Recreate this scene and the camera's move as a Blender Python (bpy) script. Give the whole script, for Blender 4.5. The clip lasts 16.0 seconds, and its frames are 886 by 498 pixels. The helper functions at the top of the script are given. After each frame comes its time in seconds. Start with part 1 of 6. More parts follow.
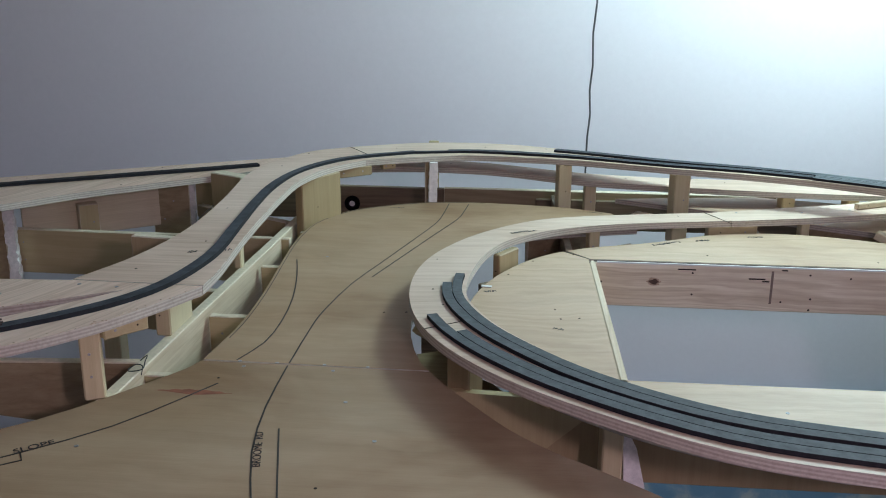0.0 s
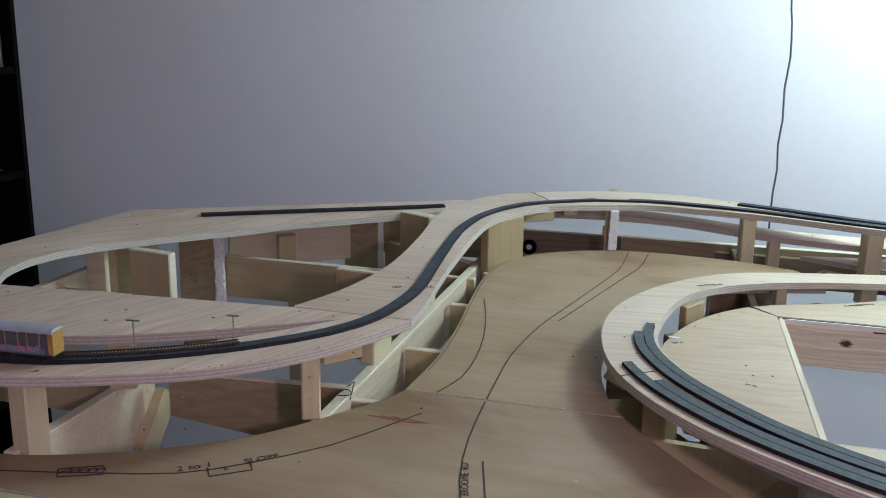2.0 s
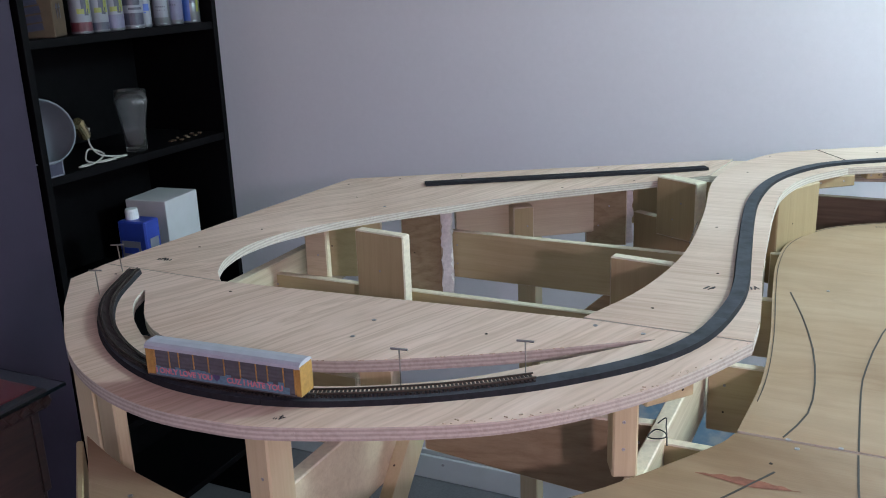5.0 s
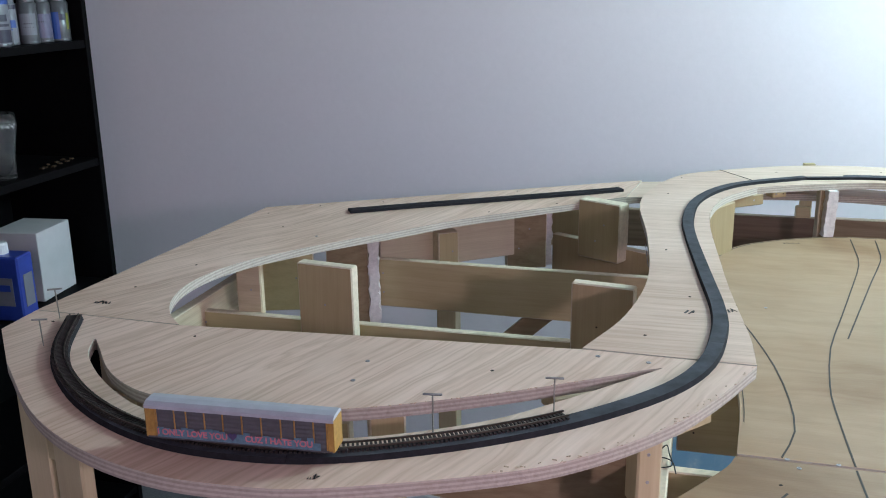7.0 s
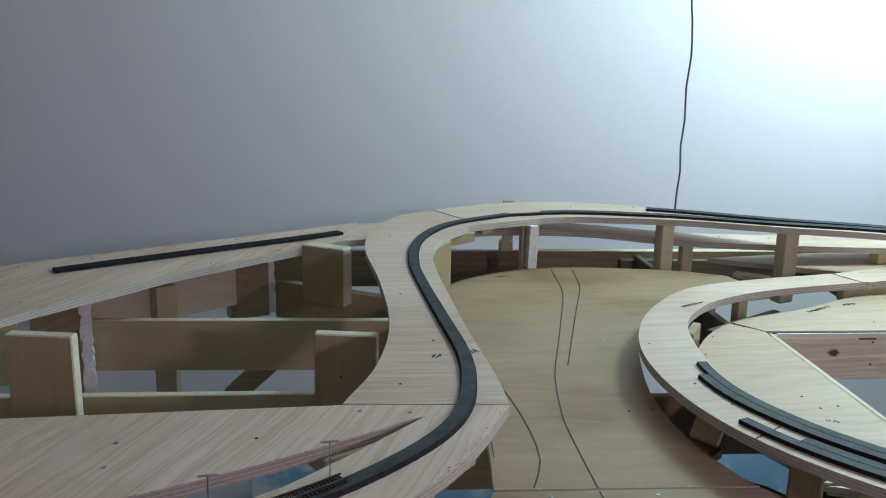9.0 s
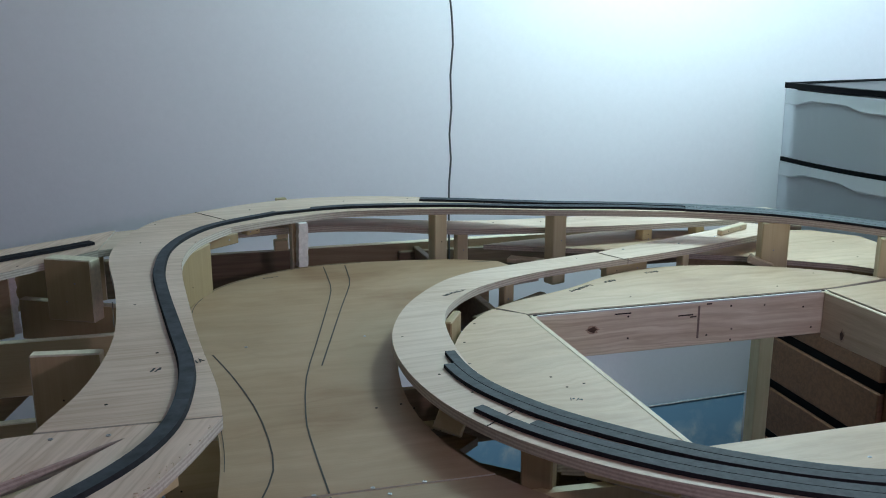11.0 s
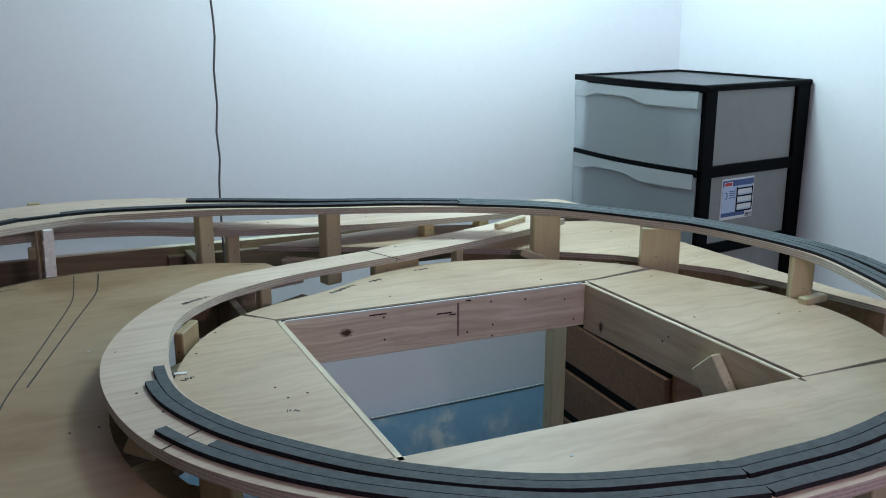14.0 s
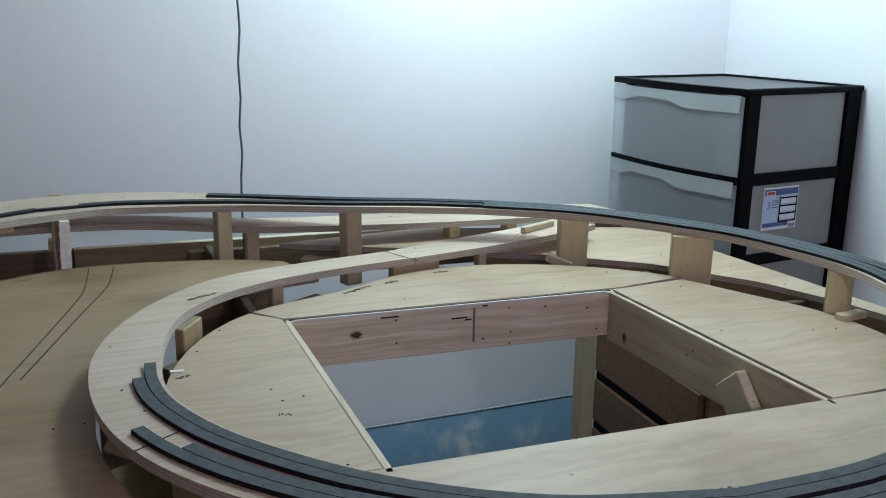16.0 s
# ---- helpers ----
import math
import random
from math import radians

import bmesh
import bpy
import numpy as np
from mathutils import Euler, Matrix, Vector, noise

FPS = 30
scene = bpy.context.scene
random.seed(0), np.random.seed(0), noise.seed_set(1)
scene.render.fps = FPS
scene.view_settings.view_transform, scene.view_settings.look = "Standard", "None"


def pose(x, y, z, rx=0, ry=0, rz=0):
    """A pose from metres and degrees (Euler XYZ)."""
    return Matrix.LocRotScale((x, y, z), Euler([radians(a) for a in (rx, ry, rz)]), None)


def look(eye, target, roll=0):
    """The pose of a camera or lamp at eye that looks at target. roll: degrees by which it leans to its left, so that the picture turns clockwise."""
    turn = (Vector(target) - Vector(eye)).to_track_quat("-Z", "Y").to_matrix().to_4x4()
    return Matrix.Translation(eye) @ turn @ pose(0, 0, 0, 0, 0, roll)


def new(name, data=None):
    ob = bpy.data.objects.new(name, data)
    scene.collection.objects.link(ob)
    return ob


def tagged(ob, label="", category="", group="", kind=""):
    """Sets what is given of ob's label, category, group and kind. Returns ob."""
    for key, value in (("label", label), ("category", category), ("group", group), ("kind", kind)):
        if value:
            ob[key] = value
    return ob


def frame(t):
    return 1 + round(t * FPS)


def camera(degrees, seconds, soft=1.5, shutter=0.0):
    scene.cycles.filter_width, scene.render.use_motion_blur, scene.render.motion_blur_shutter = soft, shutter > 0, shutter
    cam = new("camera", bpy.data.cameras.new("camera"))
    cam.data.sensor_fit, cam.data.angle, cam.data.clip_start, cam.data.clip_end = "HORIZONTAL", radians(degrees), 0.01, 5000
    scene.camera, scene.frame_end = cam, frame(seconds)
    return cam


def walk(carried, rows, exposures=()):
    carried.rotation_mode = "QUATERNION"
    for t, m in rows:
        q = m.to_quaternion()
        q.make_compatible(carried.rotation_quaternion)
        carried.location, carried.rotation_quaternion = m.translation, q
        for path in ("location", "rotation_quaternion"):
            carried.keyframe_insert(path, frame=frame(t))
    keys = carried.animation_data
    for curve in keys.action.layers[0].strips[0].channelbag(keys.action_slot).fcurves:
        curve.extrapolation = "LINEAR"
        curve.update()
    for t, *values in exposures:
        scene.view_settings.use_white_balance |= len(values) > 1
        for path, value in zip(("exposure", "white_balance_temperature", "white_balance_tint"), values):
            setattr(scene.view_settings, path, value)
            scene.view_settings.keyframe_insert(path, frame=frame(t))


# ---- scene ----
from mathutils.bvhtree import BVHTree

cam = camera(51.1, 16.0, 1.0)
PATH = [
    (0, (-0.095, -1.579, 1.474), (-0.295, 0.331, 0.914), 0.2),
    (0.5, (-0.103, -1.591, 1.48), (-0.391, 0.317, 0.955), 0.8),
    (1, (-0.116, -1.608, 1.487), (-0.493, 0.294, 0.995), 1.1),
    (1.5, (-0.135, -1.625, 1.489), (-0.573, 0.268, 1.014), 1.0),
    (2, (-0.159, -1.639, 1.491), (-0.671, 0.234, 1.014), 0.9),
    (2.5, (-0.188, -1.634, 1.488), (-0.731, 0.23, 1.008), 0.9),
    (3, (-0.228, -1.609, 1.481), (-0.814, 0.242, 0.999), 0.5),
    (3.5, (-0.27, -1.551, 1.474), (-0.992, 0.244, 0.967), 0.3),
    (4, (-0.324, -1.441, 1.468), (-1.17, 0.287, 0.924), -1.9),
    (4.2, (-0.344, -1.399, 1.466), (-1.237, 0.298, 0.899), -2.7),
    (6.3, (-0.511, -1.4, 1.471), (-1.12, 0.411, 0.883), -0.5),
    (6.5, (-0.528, -1.408, 1.474), (-1.1, 0.418, 0.89), -0.5),
    (7, (-0.582, -1.417, 1.475), (-1.09, 0.436, 0.919), -0.8),
    (7.5, (-0.627, -1.419, 1.48), (-1.048, 0.462, 0.946), -1.0),
    (8, (-0.637, -1.422, 1.49), (-0.826, 0.501, 0.972), -0.4),
    (8.5, (-0.644, -1.42, 1.496), (-0.608, 0.518, 1.0), 0.4),
    (9, (-0.65, -1.408, 1.495), (-0.499, 0.526, 1.01), 1.1),
    (9.2, (-0.648, -1.392, 1.484), (-0.451, 0.54, 1.007), 0.9),
    (11.3, (-0.49, -1.382, 1.484), (0.05, 0.478, 0.985), -0.1),
    (11.5, (-0.474, -1.387, 1.489), (0.094, 0.463, 0.982), -0.1),
    (12, (-0.431, -1.389, 1.488), (0.22, 0.431, 0.975), 0.4),
    (12.5, (-0.402, -1.394, 1.489), (0.3, 0.407, 0.976), 0.7),
    (13, (-0.377, -1.398, 1.487), (0.34, 0.398, 0.978), 0.6),
    (13.5, (-0.341, -1.4, 1.486), (0.411, 0.384, 0.981), -0.2),
    (14, (-0.304, -1.39, 1.482), (0.454, 0.391, 0.978), 0.1),
    (14.5, (-0.267, -1.384, 1.482), (0.476, 0.404, 0.982), 1.1),
    (15, (-0.236, -1.377, 1.475), (0.491, 0.421, 0.988), 1.3),
    (15.5, (-0.228, -1.37, 1.472), (0.461, 0.443, 0.986), 0.8),
    (16, (-0.23, -1.361, 1.464), (0.425, 0.463, 0.969), 0.9),
]
EXPOSURES = [(0, 0.3, 6650, 22.0), (1.5, 0.4, 6680, 23.5), (3, 0.79, 6650, 24.5), (4.2, 1.12, 6650, 24.5), (6.3, 1.11, 6600, 23.0), (7.5, 1.00, 6600, 22.5),
             (8.5, 0.49, 6600, 20.5), (9.2, 0.21, 6500, 18.5), (11.3, -0.08, 6400, 19.5), (12.5, -0.12, 6450, 20.5), (14, -0.12, 6460, 21.0), (16, -0.13, 6640, 23.0)]
walk(cam, [(t, look(eye, target, roll)) for t, eye, target, roll in PATH], EXPOSURES)

# ---------------------------------------------------------------- world and light
world = bpy.data.worlds.new("world")
scene.world = world
world.use_nodes = True
wn = world.node_tree
sky = wn.nodes.new("ShaderNodeTexSky")
sky.sky_type = "NISHITA"
sky.sun_disc = False
sky.sun_elevation = radians(35)
sky.sun_rotation = radians(120)
wn.links.new(sky.outputs["Color"], wn.nodes["Background"].inputs["Color"])
wn.nodes["Background"].inputs["Strength"].default_value = 0.08


def area_lamp(name, m, sx, sy, watts, colour, shape="RECTANGLE"):
    data = bpy.data.lights.new(name, "AREA")
    data.shape, data.size, data.size_y, data.energy, data.color = shape, sx, sy, watts, colour
    ob = new(name, data)
    ob.matrix_world = m
    return ob


CEIL = 2.4
FLOOR = -0.14


def bulb_lamp(name, at, watts, colour, radius):
    data = bpy.data.lights.new(name, "POINT")
    data.energy, data.color, data.shadow_soft_size = watts, colour, radius
    ob = new(name, data)
    ob.location = at
    return ob


# a cool bulb high near the back wall, a pinkish lamp behind the camera, and a weak added fill from the front
bulb_lamp("wall_bulb", (0.67, 0.42, 2.10), 47, (0.62, 1.0, 0.995), 0.16)
bulb_lamp("standing_lamp", (0.36, -1.82, 1.63), 15.3, (1.0, 0.82, 0.99), 0.05)
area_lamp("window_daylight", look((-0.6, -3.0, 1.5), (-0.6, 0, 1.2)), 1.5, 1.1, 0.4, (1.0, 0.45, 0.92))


# ---------------------------------------------------------------- materials
def mat(name, rough=0.6, metal=0.0):
    m = bpy.data.materials.new(name)
    m.use_nodes = True
    t = m.node_tree
    b = t.nodes["Principled BSDF"]
    b.inputs["Roughness"].default_value = rough
    b.inputs["Metallic"].default_value = metal
    return m, t, b


def node(t, kind, **inputs):
    n = t.nodes.new(kind)
    for key, value in inputs.items():
        n.inputs[key].default_value = value
    return n


def coords(t, scale=(1, 1, 1), rot=(0, 0, 0), offset=True):
    c = t.nodes.new("ShaderNodeTexCoord")
    mp = t.nodes.new("ShaderNodeMapping")
    mp.inputs["Scale"].default_value = scale
    mp.inputs["Rotation"].default_value = rot
    if offset:
        info = t.nodes.new("ShaderNodeObjectInfo")
        add = t.nodes.new("ShaderNodeVectorMath")
        add.operation = "MULTIPLY_ADD"
        add.inputs[1].default_value = (7.3, 5.1, 3.7)
        t.links.new(info.outputs["Random"], add.inputs[0])
        t.links.new(c.outputs["Object"], add.inputs[2])
        t.links.new(add.outputs[0], mp.inputs["Vector"])
    else:
        t.links.new(c.outputs["Object"], mp.inputs["Vector"])
    return mp.outputs["Vector"]


def ramp(t, fac, stops):
    r = t.nodes.new("ShaderNodeValToRGB")
    while len(r.color_ramp.elements) < len(stops):
        r.color_ramp.elements.new(0.5)
    for e, (p, c) in zip(r.color_ramp.elements, stops):
        e.position, e.color = p, (*c, 1)
    t.links.new(fac, r.inputs["Fac"])
    return r.outputs["Color"]


def mix(t, a, b, fac, kind="MIX"):
    m = t.nodes.new("ShaderNodeMix")
    m.data_type, m.blend_type = "RGBA", kind
    for socket, value in ((m.inputs[0], fac), (m.inputs[6], a), (m.inputs[7], b)):
        if isinstance(value, (int, float)):
            socket.default_value = value
        elif isinstance(value, tuple):
            socket.default_value = (*value, 1)
        else:
            t.links.new(value, socket)
    return m.outputs[2]


def bump(t, b, height, strength=0.2, distance=0.001):
    n = t.nodes.new("ShaderNodeBump")
    n.inputs["Strength"].default_value = strength
    n.inputs["Distance"].default_value = distance
    t.links.new(height, n.inputs["Height"])
    t.links.new(n.outputs["Normal"], b.inputs["Normal"])


def wood(name, light, dark, angle=0.0, figure=0.5, knots=0.0, rough=0.50, upright=False, wide=1.0, streaks=0.75, clouds=0.0, fibres=0.5, wavy=0.0, gloss=0.5):
    """Sawn softwood or plywood face: fine fibres, long streaks of growth rings, blotches, a few knots.
    angle: the way of the grain in plan; wide: breadth of the streaks."""
    m, t, b = mat(name, rough)
    b.inputs["Specular IOR Level"].default_value = gloss
    v = coords(t, rot=(0, radians(90) if upright else 0, -angle))
    warp = node(t, "ShaderNodeTexNoise", Scale=1.7, Detail=2.0)
    t.links.new(v, warp.inputs["Vector"])
    moved = t.nodes.new("ShaderNodeVectorMath")
    moved.operation = "MULTIPLY_ADD"
    moved.inputs[1].default_value = (0.05, 0.05, 0.05)
    t.links.new(warp.outputs["Color"], moved.inputs[0])
    t.links.new(v, moved.inputs[2])
    if wavy:
        ripple = node(t, "ShaderNodeTexNoise", Scale=8.0, Detail=3.0, Roughness=0.55)
        t.links.new(v, ripple.inputs["Vector"])
        rippled = t.nodes.new("ShaderNodeVectorMath")
        rippled.operation = "MULTIPLY_ADD"
        rippled.inputs[1].default_value = (wavy, wavy, wavy)
        t.links.new(ripple.outputs["Color"], rippled.inputs[0])
        t.links.new(moved.outputs[0], rippled.inputs[2])
        moved = rippled
    sc = t.nodes.new("ShaderNodeMapping")
    sc.inputs["Scale"].default_value = (1.2, 34.0 / wide, 34.0 / wide)
    t.links.new(moved.outputs[0], sc.inputs["Vector"])
    fig = node(t, "ShaderNodeTexNoise", Scale=1.0, Detail=2.0, Roughness=0.5)
    t.links.new(sc.outputs["Vector"], fig.inputs["Vector"])
    bands = t.nodes.new("ShaderNodeMath")
    bands.operation = "PINGPONG"
    bands.inputs[1].default_value = 0.09
    t.links.new(fig.outputs["Fac"], bands.inputs[0])
    fibre_map = t.nodes.new("ShaderNodeMapping")
    fibre_map.inputs["Scale"].default_value = (9.0, 420.0, 420.0)
    t.links.new(v, fibre_map.inputs["Vector"])
    fibre = node(t, "ShaderNodeTexNoise", Scale=1.0, Detail=3.0, Roughness=0.7)
    t.links.new(fibre_map.outputs["Vector"], fibre.inputs["Vector"])
    streak_map = t.nodes.new("ShaderNodeMapping")
    streak_map.inputs["Scale"].default_value = (2.5, 70.0, 70.0)
    t.links.new(moved.outputs[0], streak_map.inputs["Vector"])
    streak = node(t, "ShaderNodeTexNoise", Scale=1.0, Detail=4.0, Roughness=0.6)
    t.links.new(streak_map.outputs["Vector"], streak.inputs["Vector"])
    blot = node(t, "ShaderNodeTexNoise", Scale=4.0, Detail=5.0, Roughness=0.6)
    t.links.new(v, blot.inputs["Vector"])
    deep = tuple(l + (d - l) * figure for l, d in zip(light, dark))
    c = ramp(t, bands.outputs[0], [(0.0, deep), (0.03, tuple((x + y) / 2 for x, y in zip(light, deep))), (0.07, light)])
    c = mix(t, c, ramp(t, streak.outputs["Fac"], [(0.36, (0.80, 0.74, 0.68)), (0.58, (1, 1, 1))]), streaks, "MULTIPLY")
    c = mix(t, c, ramp(t, fibre.outputs["Fac"], [(0.32, (0.78, 0.74, 0.70)), (0.6, (1, 1, 1))]), fibres, "MULTIPLY")
    c = mix(t, c, ramp(t, blot.outputs["Fac"], [(0.32, (0.80, 0.75, 0.70)), (0.62, (1, 1, 1))]), 0.7, "MULTIPLY")
    if clouds:
        cm = t.nodes.new("ShaderNodeMapping")
        cm.inputs["Scale"].default_value = (2.4, 4.2, 4.2)
        t.links.new(v, cm.inputs["Vector"])
        cl = node(t, "ShaderNodeTexNoise", Scale=1.0, Detail=4.0, Roughness=0.6, Distortion=0.4)
        t.links.new(cm.outputs["Vector"], cl.inputs["Vector"])
        c = mix(t, c, ramp(t, cl.outputs["Fac"], [(0.34, (0.74, 0.64, 0.56)), (0.47, (0.96, 0.92, 0.88)), (0.62, (1, 1, 1))]), clouds, "MULTIPLY")
    if knots:
        kv = t.nodes.new("ShaderNodeMapping")
        kv.inputs["Scale"].default_value = (4.5, 9.0, 9.0)
        t.links.new(v, kv.inputs["Vector"])
        k = node(t, "ShaderNodeTexVoronoi", Scale=1.0)
        t.links.new(kv.outputs["Vector"], k.inputs["Vector"])
        c = mix(t, c, ramp(t, k.outputs["Distance"], [(0.06, (0.22, 0.12, 0.07)), (0.09, (0.55, 0.38, 0.26)), (0.14, (1, 1, 1))]), knots, "MULTIPLY")
    t.links.new(c, b.inputs["Base Color"])
    bump(t, b, fibre.outputs["Fac"], 0.25, 0.0006)
    return m


def ply_edge(name, a, c, step=0.0021):
    """Cut edge of plywood: thin plies, alternately pale and brown, rough from the saw."""
    m, t, b = mat(name, 0.8)
    v = coords(t, offset=False)
    sep = t.nodes.new("ShaderNodeSeparateXYZ")
    t.links.new(v, sep.inputs[0])
    n = node(t, "ShaderNodeTexNoise", Scale=9.0, Detail=3.0)
    t.links.new(v, n.inputs["Vector"])
    ma = t.nodes.new("ShaderNodeMath")
    ma.operation = "MULTIPLY_ADD"
    ma.inputs[1].default_value = 0.0012
    t.links.new(n.outputs["Fac"], ma.inputs[0])
    t.links.new(sep.outputs["Z"], ma.inputs[2])
    pp = t.nodes.new("ShaderNodeMath")
    pp.operation = "PINGPONG"
    pp.inputs[1].default_value = step
    t.links.new(ma.outputs[0], pp.inputs[0])
    mul = t.nodes.new("ShaderNodeMath")
    mul.operation = "MULTIPLY"
    mul.inputs[1].default_value = 1 / step
    t.links.new(pp.outputs[0], mul.inputs[0])
    col = ramp(t, mul.outputs[0], [(0.35, a), (0.6, c)])
    n2 = node(t, "ShaderNodeTexNoise", Scale=220.0, Detail=2.0)
    t.links.new(v, n2.inputs["Vector"])
    col = mix(t, col, ramp(t, n2.outputs["Fac"], [(0.35, (0.6, 0.55, 0.5)), (0.55, (1, 1, 1))]), 0.3, "MULTIPLY")
    t.links.new(col, b.inputs["Base Color"])
    bump(t, b, n2.outputs["Fac"], 0.5, 0.001)
    return m


def plain(name, colour, rough=0.5, metal=0.0, spread=0.12, scale=30.0, bumps=0.1, gloss=0.5):
    """A painted, moulded or metal surface with slight mottling and relief."""
    m, t, b = mat(name, rough, metal)
    v = coords(t)
    n = node(t, "ShaderNodeTexNoise", Scale=scale, Detail=5.0, Roughness=0.65)
    t.links.new(v, n.inputs["Vector"])
    b.inputs["Specular IOR Level"].default_value = gloss
    lo = tuple(c * (1 - spread) for c in colour)
    hi = tuple(min(1.0, c * (1 + spread)) for c in colour)
    t.links.new(ramp(t, n.outputs["Fac"], [(0.3, lo), (0.7, hi)]), b.inputs["Base Color"])
    if bumps:
        bump(t, b, n.outputs["Fac"], bumps, 0.0008)
    return m


DECK = wood("birch_deck", (0.432, 0.303, 0.201), (0.302, 0.201, 0.126), 0.0, 0.25, wide=2.4, streaks=0.25, clouds=1.0, fibres=0.25, wavy=0.06, gloss=0.22)
DECK_N = wood("tan_birch_deck", (0.408, 0.294, 0.196), (0.284, 0.196, 0.124), 0.0, 0.25, wide=2.4, streaks=0.25, clouds=1.0, fibres=0.25, wavy=0.05, gloss=0.3)
DECK_B = wood("birch_deck_pale", (0.597, 0.443, 0.320), (0.428, 0.303, 0.207), 0.03, 0.4, wide=2.0, streaks=0.35, clouds=0.65, fibres=0.25, wavy=0.06, gloss=0.55)
PLY = wood("pine_plywood", (0.765, 0.575, 0.483), (0.571, 0.394, 0.300), radians(68), 0.72, wide=0.7, streaks=0.32, clouds=0.4, fibres=0.4, wavy=0.02)
PLY_S = wood("pine_plywood_cross", (0.745, 0.572, 0.478), (0.586, 0.414, 0.325), radians(2), 0.55, wide=0.55, streaks=0.5, clouds=0.35, wavy=0.012)
PLY_B = wood("pine_plywood_turned", (0.694, 0.544, 0.443), (0.530, 0.375, 0.281), 0.1, 0.45, wide=0.8, streaks=0.4, clouds=0.4, fibres=0.3, wavy=0.016)
EDGE = ply_edge("plywood_edge", (0.545, 0.480, 0.415), (0.415, 0.357, 0.312))
PINE = wood("pine_board", (0.586, 0.495, 0.292), (0.459, 0.362, 0.199), 0.0, 0.25, 0.4, streaks=0.28, fibres=0.3)
PINE_Y = wood("pine_board_lengthwise", (0.730, 0.615, 0.465), (0.580, 0.450, 0.305), radians(90), 0.5, 0.5)
PINE_UP = wood("pine_upright", (0.653, 0.564, 0.365), (0.495, 0.397, 0.218), 0.0, 0.15, 0.2, upright=True, streaks=0.22, fibres=0.25)
# stained rear board, and hidden joists whose shade is put into this brown
PINE_STAIN_SHADE = wood("pine_board_stained", (0.265, 0.203, 0.132), (0.163, 0.118, 0.072), 0.0, 0.6, 0.8)
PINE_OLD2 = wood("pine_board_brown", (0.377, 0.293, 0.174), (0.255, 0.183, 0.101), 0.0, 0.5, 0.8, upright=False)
PINK_R = wood("fir_board_pink_turned", (0.714, 0.629, 0.470), (0.530, 0.436, 0.310), radians(37), 0.25, 0.3, streaks=0.3)
PINK = wood("fir_board_pink", (0.930, 0.860, 0.715), (0.680, 0.575, 0.435), 0.0, 0.65, 0.7, wide=0.9, wavy=0.012)
PALE_EDGE = plain("pale_sawn_edge", (0.66, 0.575, 0.44), 0.8, 0, 0.12, 150, 0.4)
BROWNPLY = wood("brown_plywood_plate", (0.367, 0.273, 0.152), (0.275, 0.194, 0.101), 0.0, 0.25, 0.5, upright=True, streaks=0.3, fibres=0.3)
BAYPLY = wood("brown_birch_face", (0.510, 0.416, 0.242), (0.398, 0.307, 0.169), 0.0, 0.2, 0.25, upright=True, streaks=0.25, fibres=0.25)
PALEPLY = wood("pale_plywood_face", (0.673, 0.570, 0.407), (0.530, 0.416, 0.280), 0.0, 0.3, 0.0, streaks=0.3)
WHITE_EDGE = plain("rough_white_edge", (0.78, 0.74, 0.73), 0.85, 0, 0.15, 120, 0.6)
# black foam; paler tops over near-black flanks paint light and shade as well as wear
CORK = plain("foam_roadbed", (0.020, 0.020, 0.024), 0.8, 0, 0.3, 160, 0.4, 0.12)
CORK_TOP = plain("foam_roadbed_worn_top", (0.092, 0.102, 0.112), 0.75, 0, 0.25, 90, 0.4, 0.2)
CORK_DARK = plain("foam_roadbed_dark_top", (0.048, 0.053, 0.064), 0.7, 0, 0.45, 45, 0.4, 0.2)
PENCIL = plain("dark_pencil", (0.034, 0.028, 0.024), 0.6, 0, 0.3, 300, 0)
INK = plain("black_marker", (0.012, 0.012, 0.014), 0.5, 0, 0.2, 100, 0)
REDMARK = plain("torn_red_veneer", (0.25, 0.085, 0.05), 0.8, 0, 0.35, 90, 0.5)
SCREW = plain("zinc_screw", (0.40, 0.40, 0.42), 0.45, 1.0, 0.2, 200, 0.2)
# near-black laid flat for the shade in holes, splits and joints
HOLE_GAP_SHADE = plain("drilled_hole", (0.03, 0.02, 0.015), 0.9, 0, 0.2, 80, 0)
WALL = plain("painted_wall", (0.88, 0.835, 0.885), 0.65, 0, 0.014, 70, 0.5)
# for walls out of view, set dark to cut bounced light
WALL_LOW_BOUNCE = plain("shaded_wall_paint", (0.34, 0.30, 0.33), 0.75, 0, 0.03, 7, 0.15)
# ceiling is out of view; its grey keeps bounced light low
CEILING = plain("painted_ceiling", (0.28, 0.28, 0.28), 0.8, 0, 0.02, 20, 0.2)
CARPET = plain("grey_carpet", (0.17, 0.165, 0.18), 0.95, 0, 0.25, 260, 0.8)
TRIMW = plain("white_trim", (0.75, 0.75, 0.76), 0.45, 0, 0.04, 12, 0.05)
BLACKWOOD = plain("black_laminate", (0.003, 0.0027, 0.0034), 0.6, 0, 0.3, 40, 0.1, 0.08)
CABDOOR = plain("dark_grey_door", (0.040, 0.030, 0.050), 0.42, 0, 0.1, 6, 0.05, 0.2)
BLACKPL = plain("black_plastic", (0.0022, 0.0022, 0.003), 0.5, 0, 0.2, 60, 0.1, 0.06)
BROWNFURN = wood("brown_drawer_front", (0.224, 0.101, 0.049), (0.133, 0.058, 0.030), 0.0, 0.6)
# card brown lowered for the shade on the upper shelf
CARD = plain("cardboard", (0.086, 0.054, 0.032), 0.85, 0, 0.12, 40, 0.2)


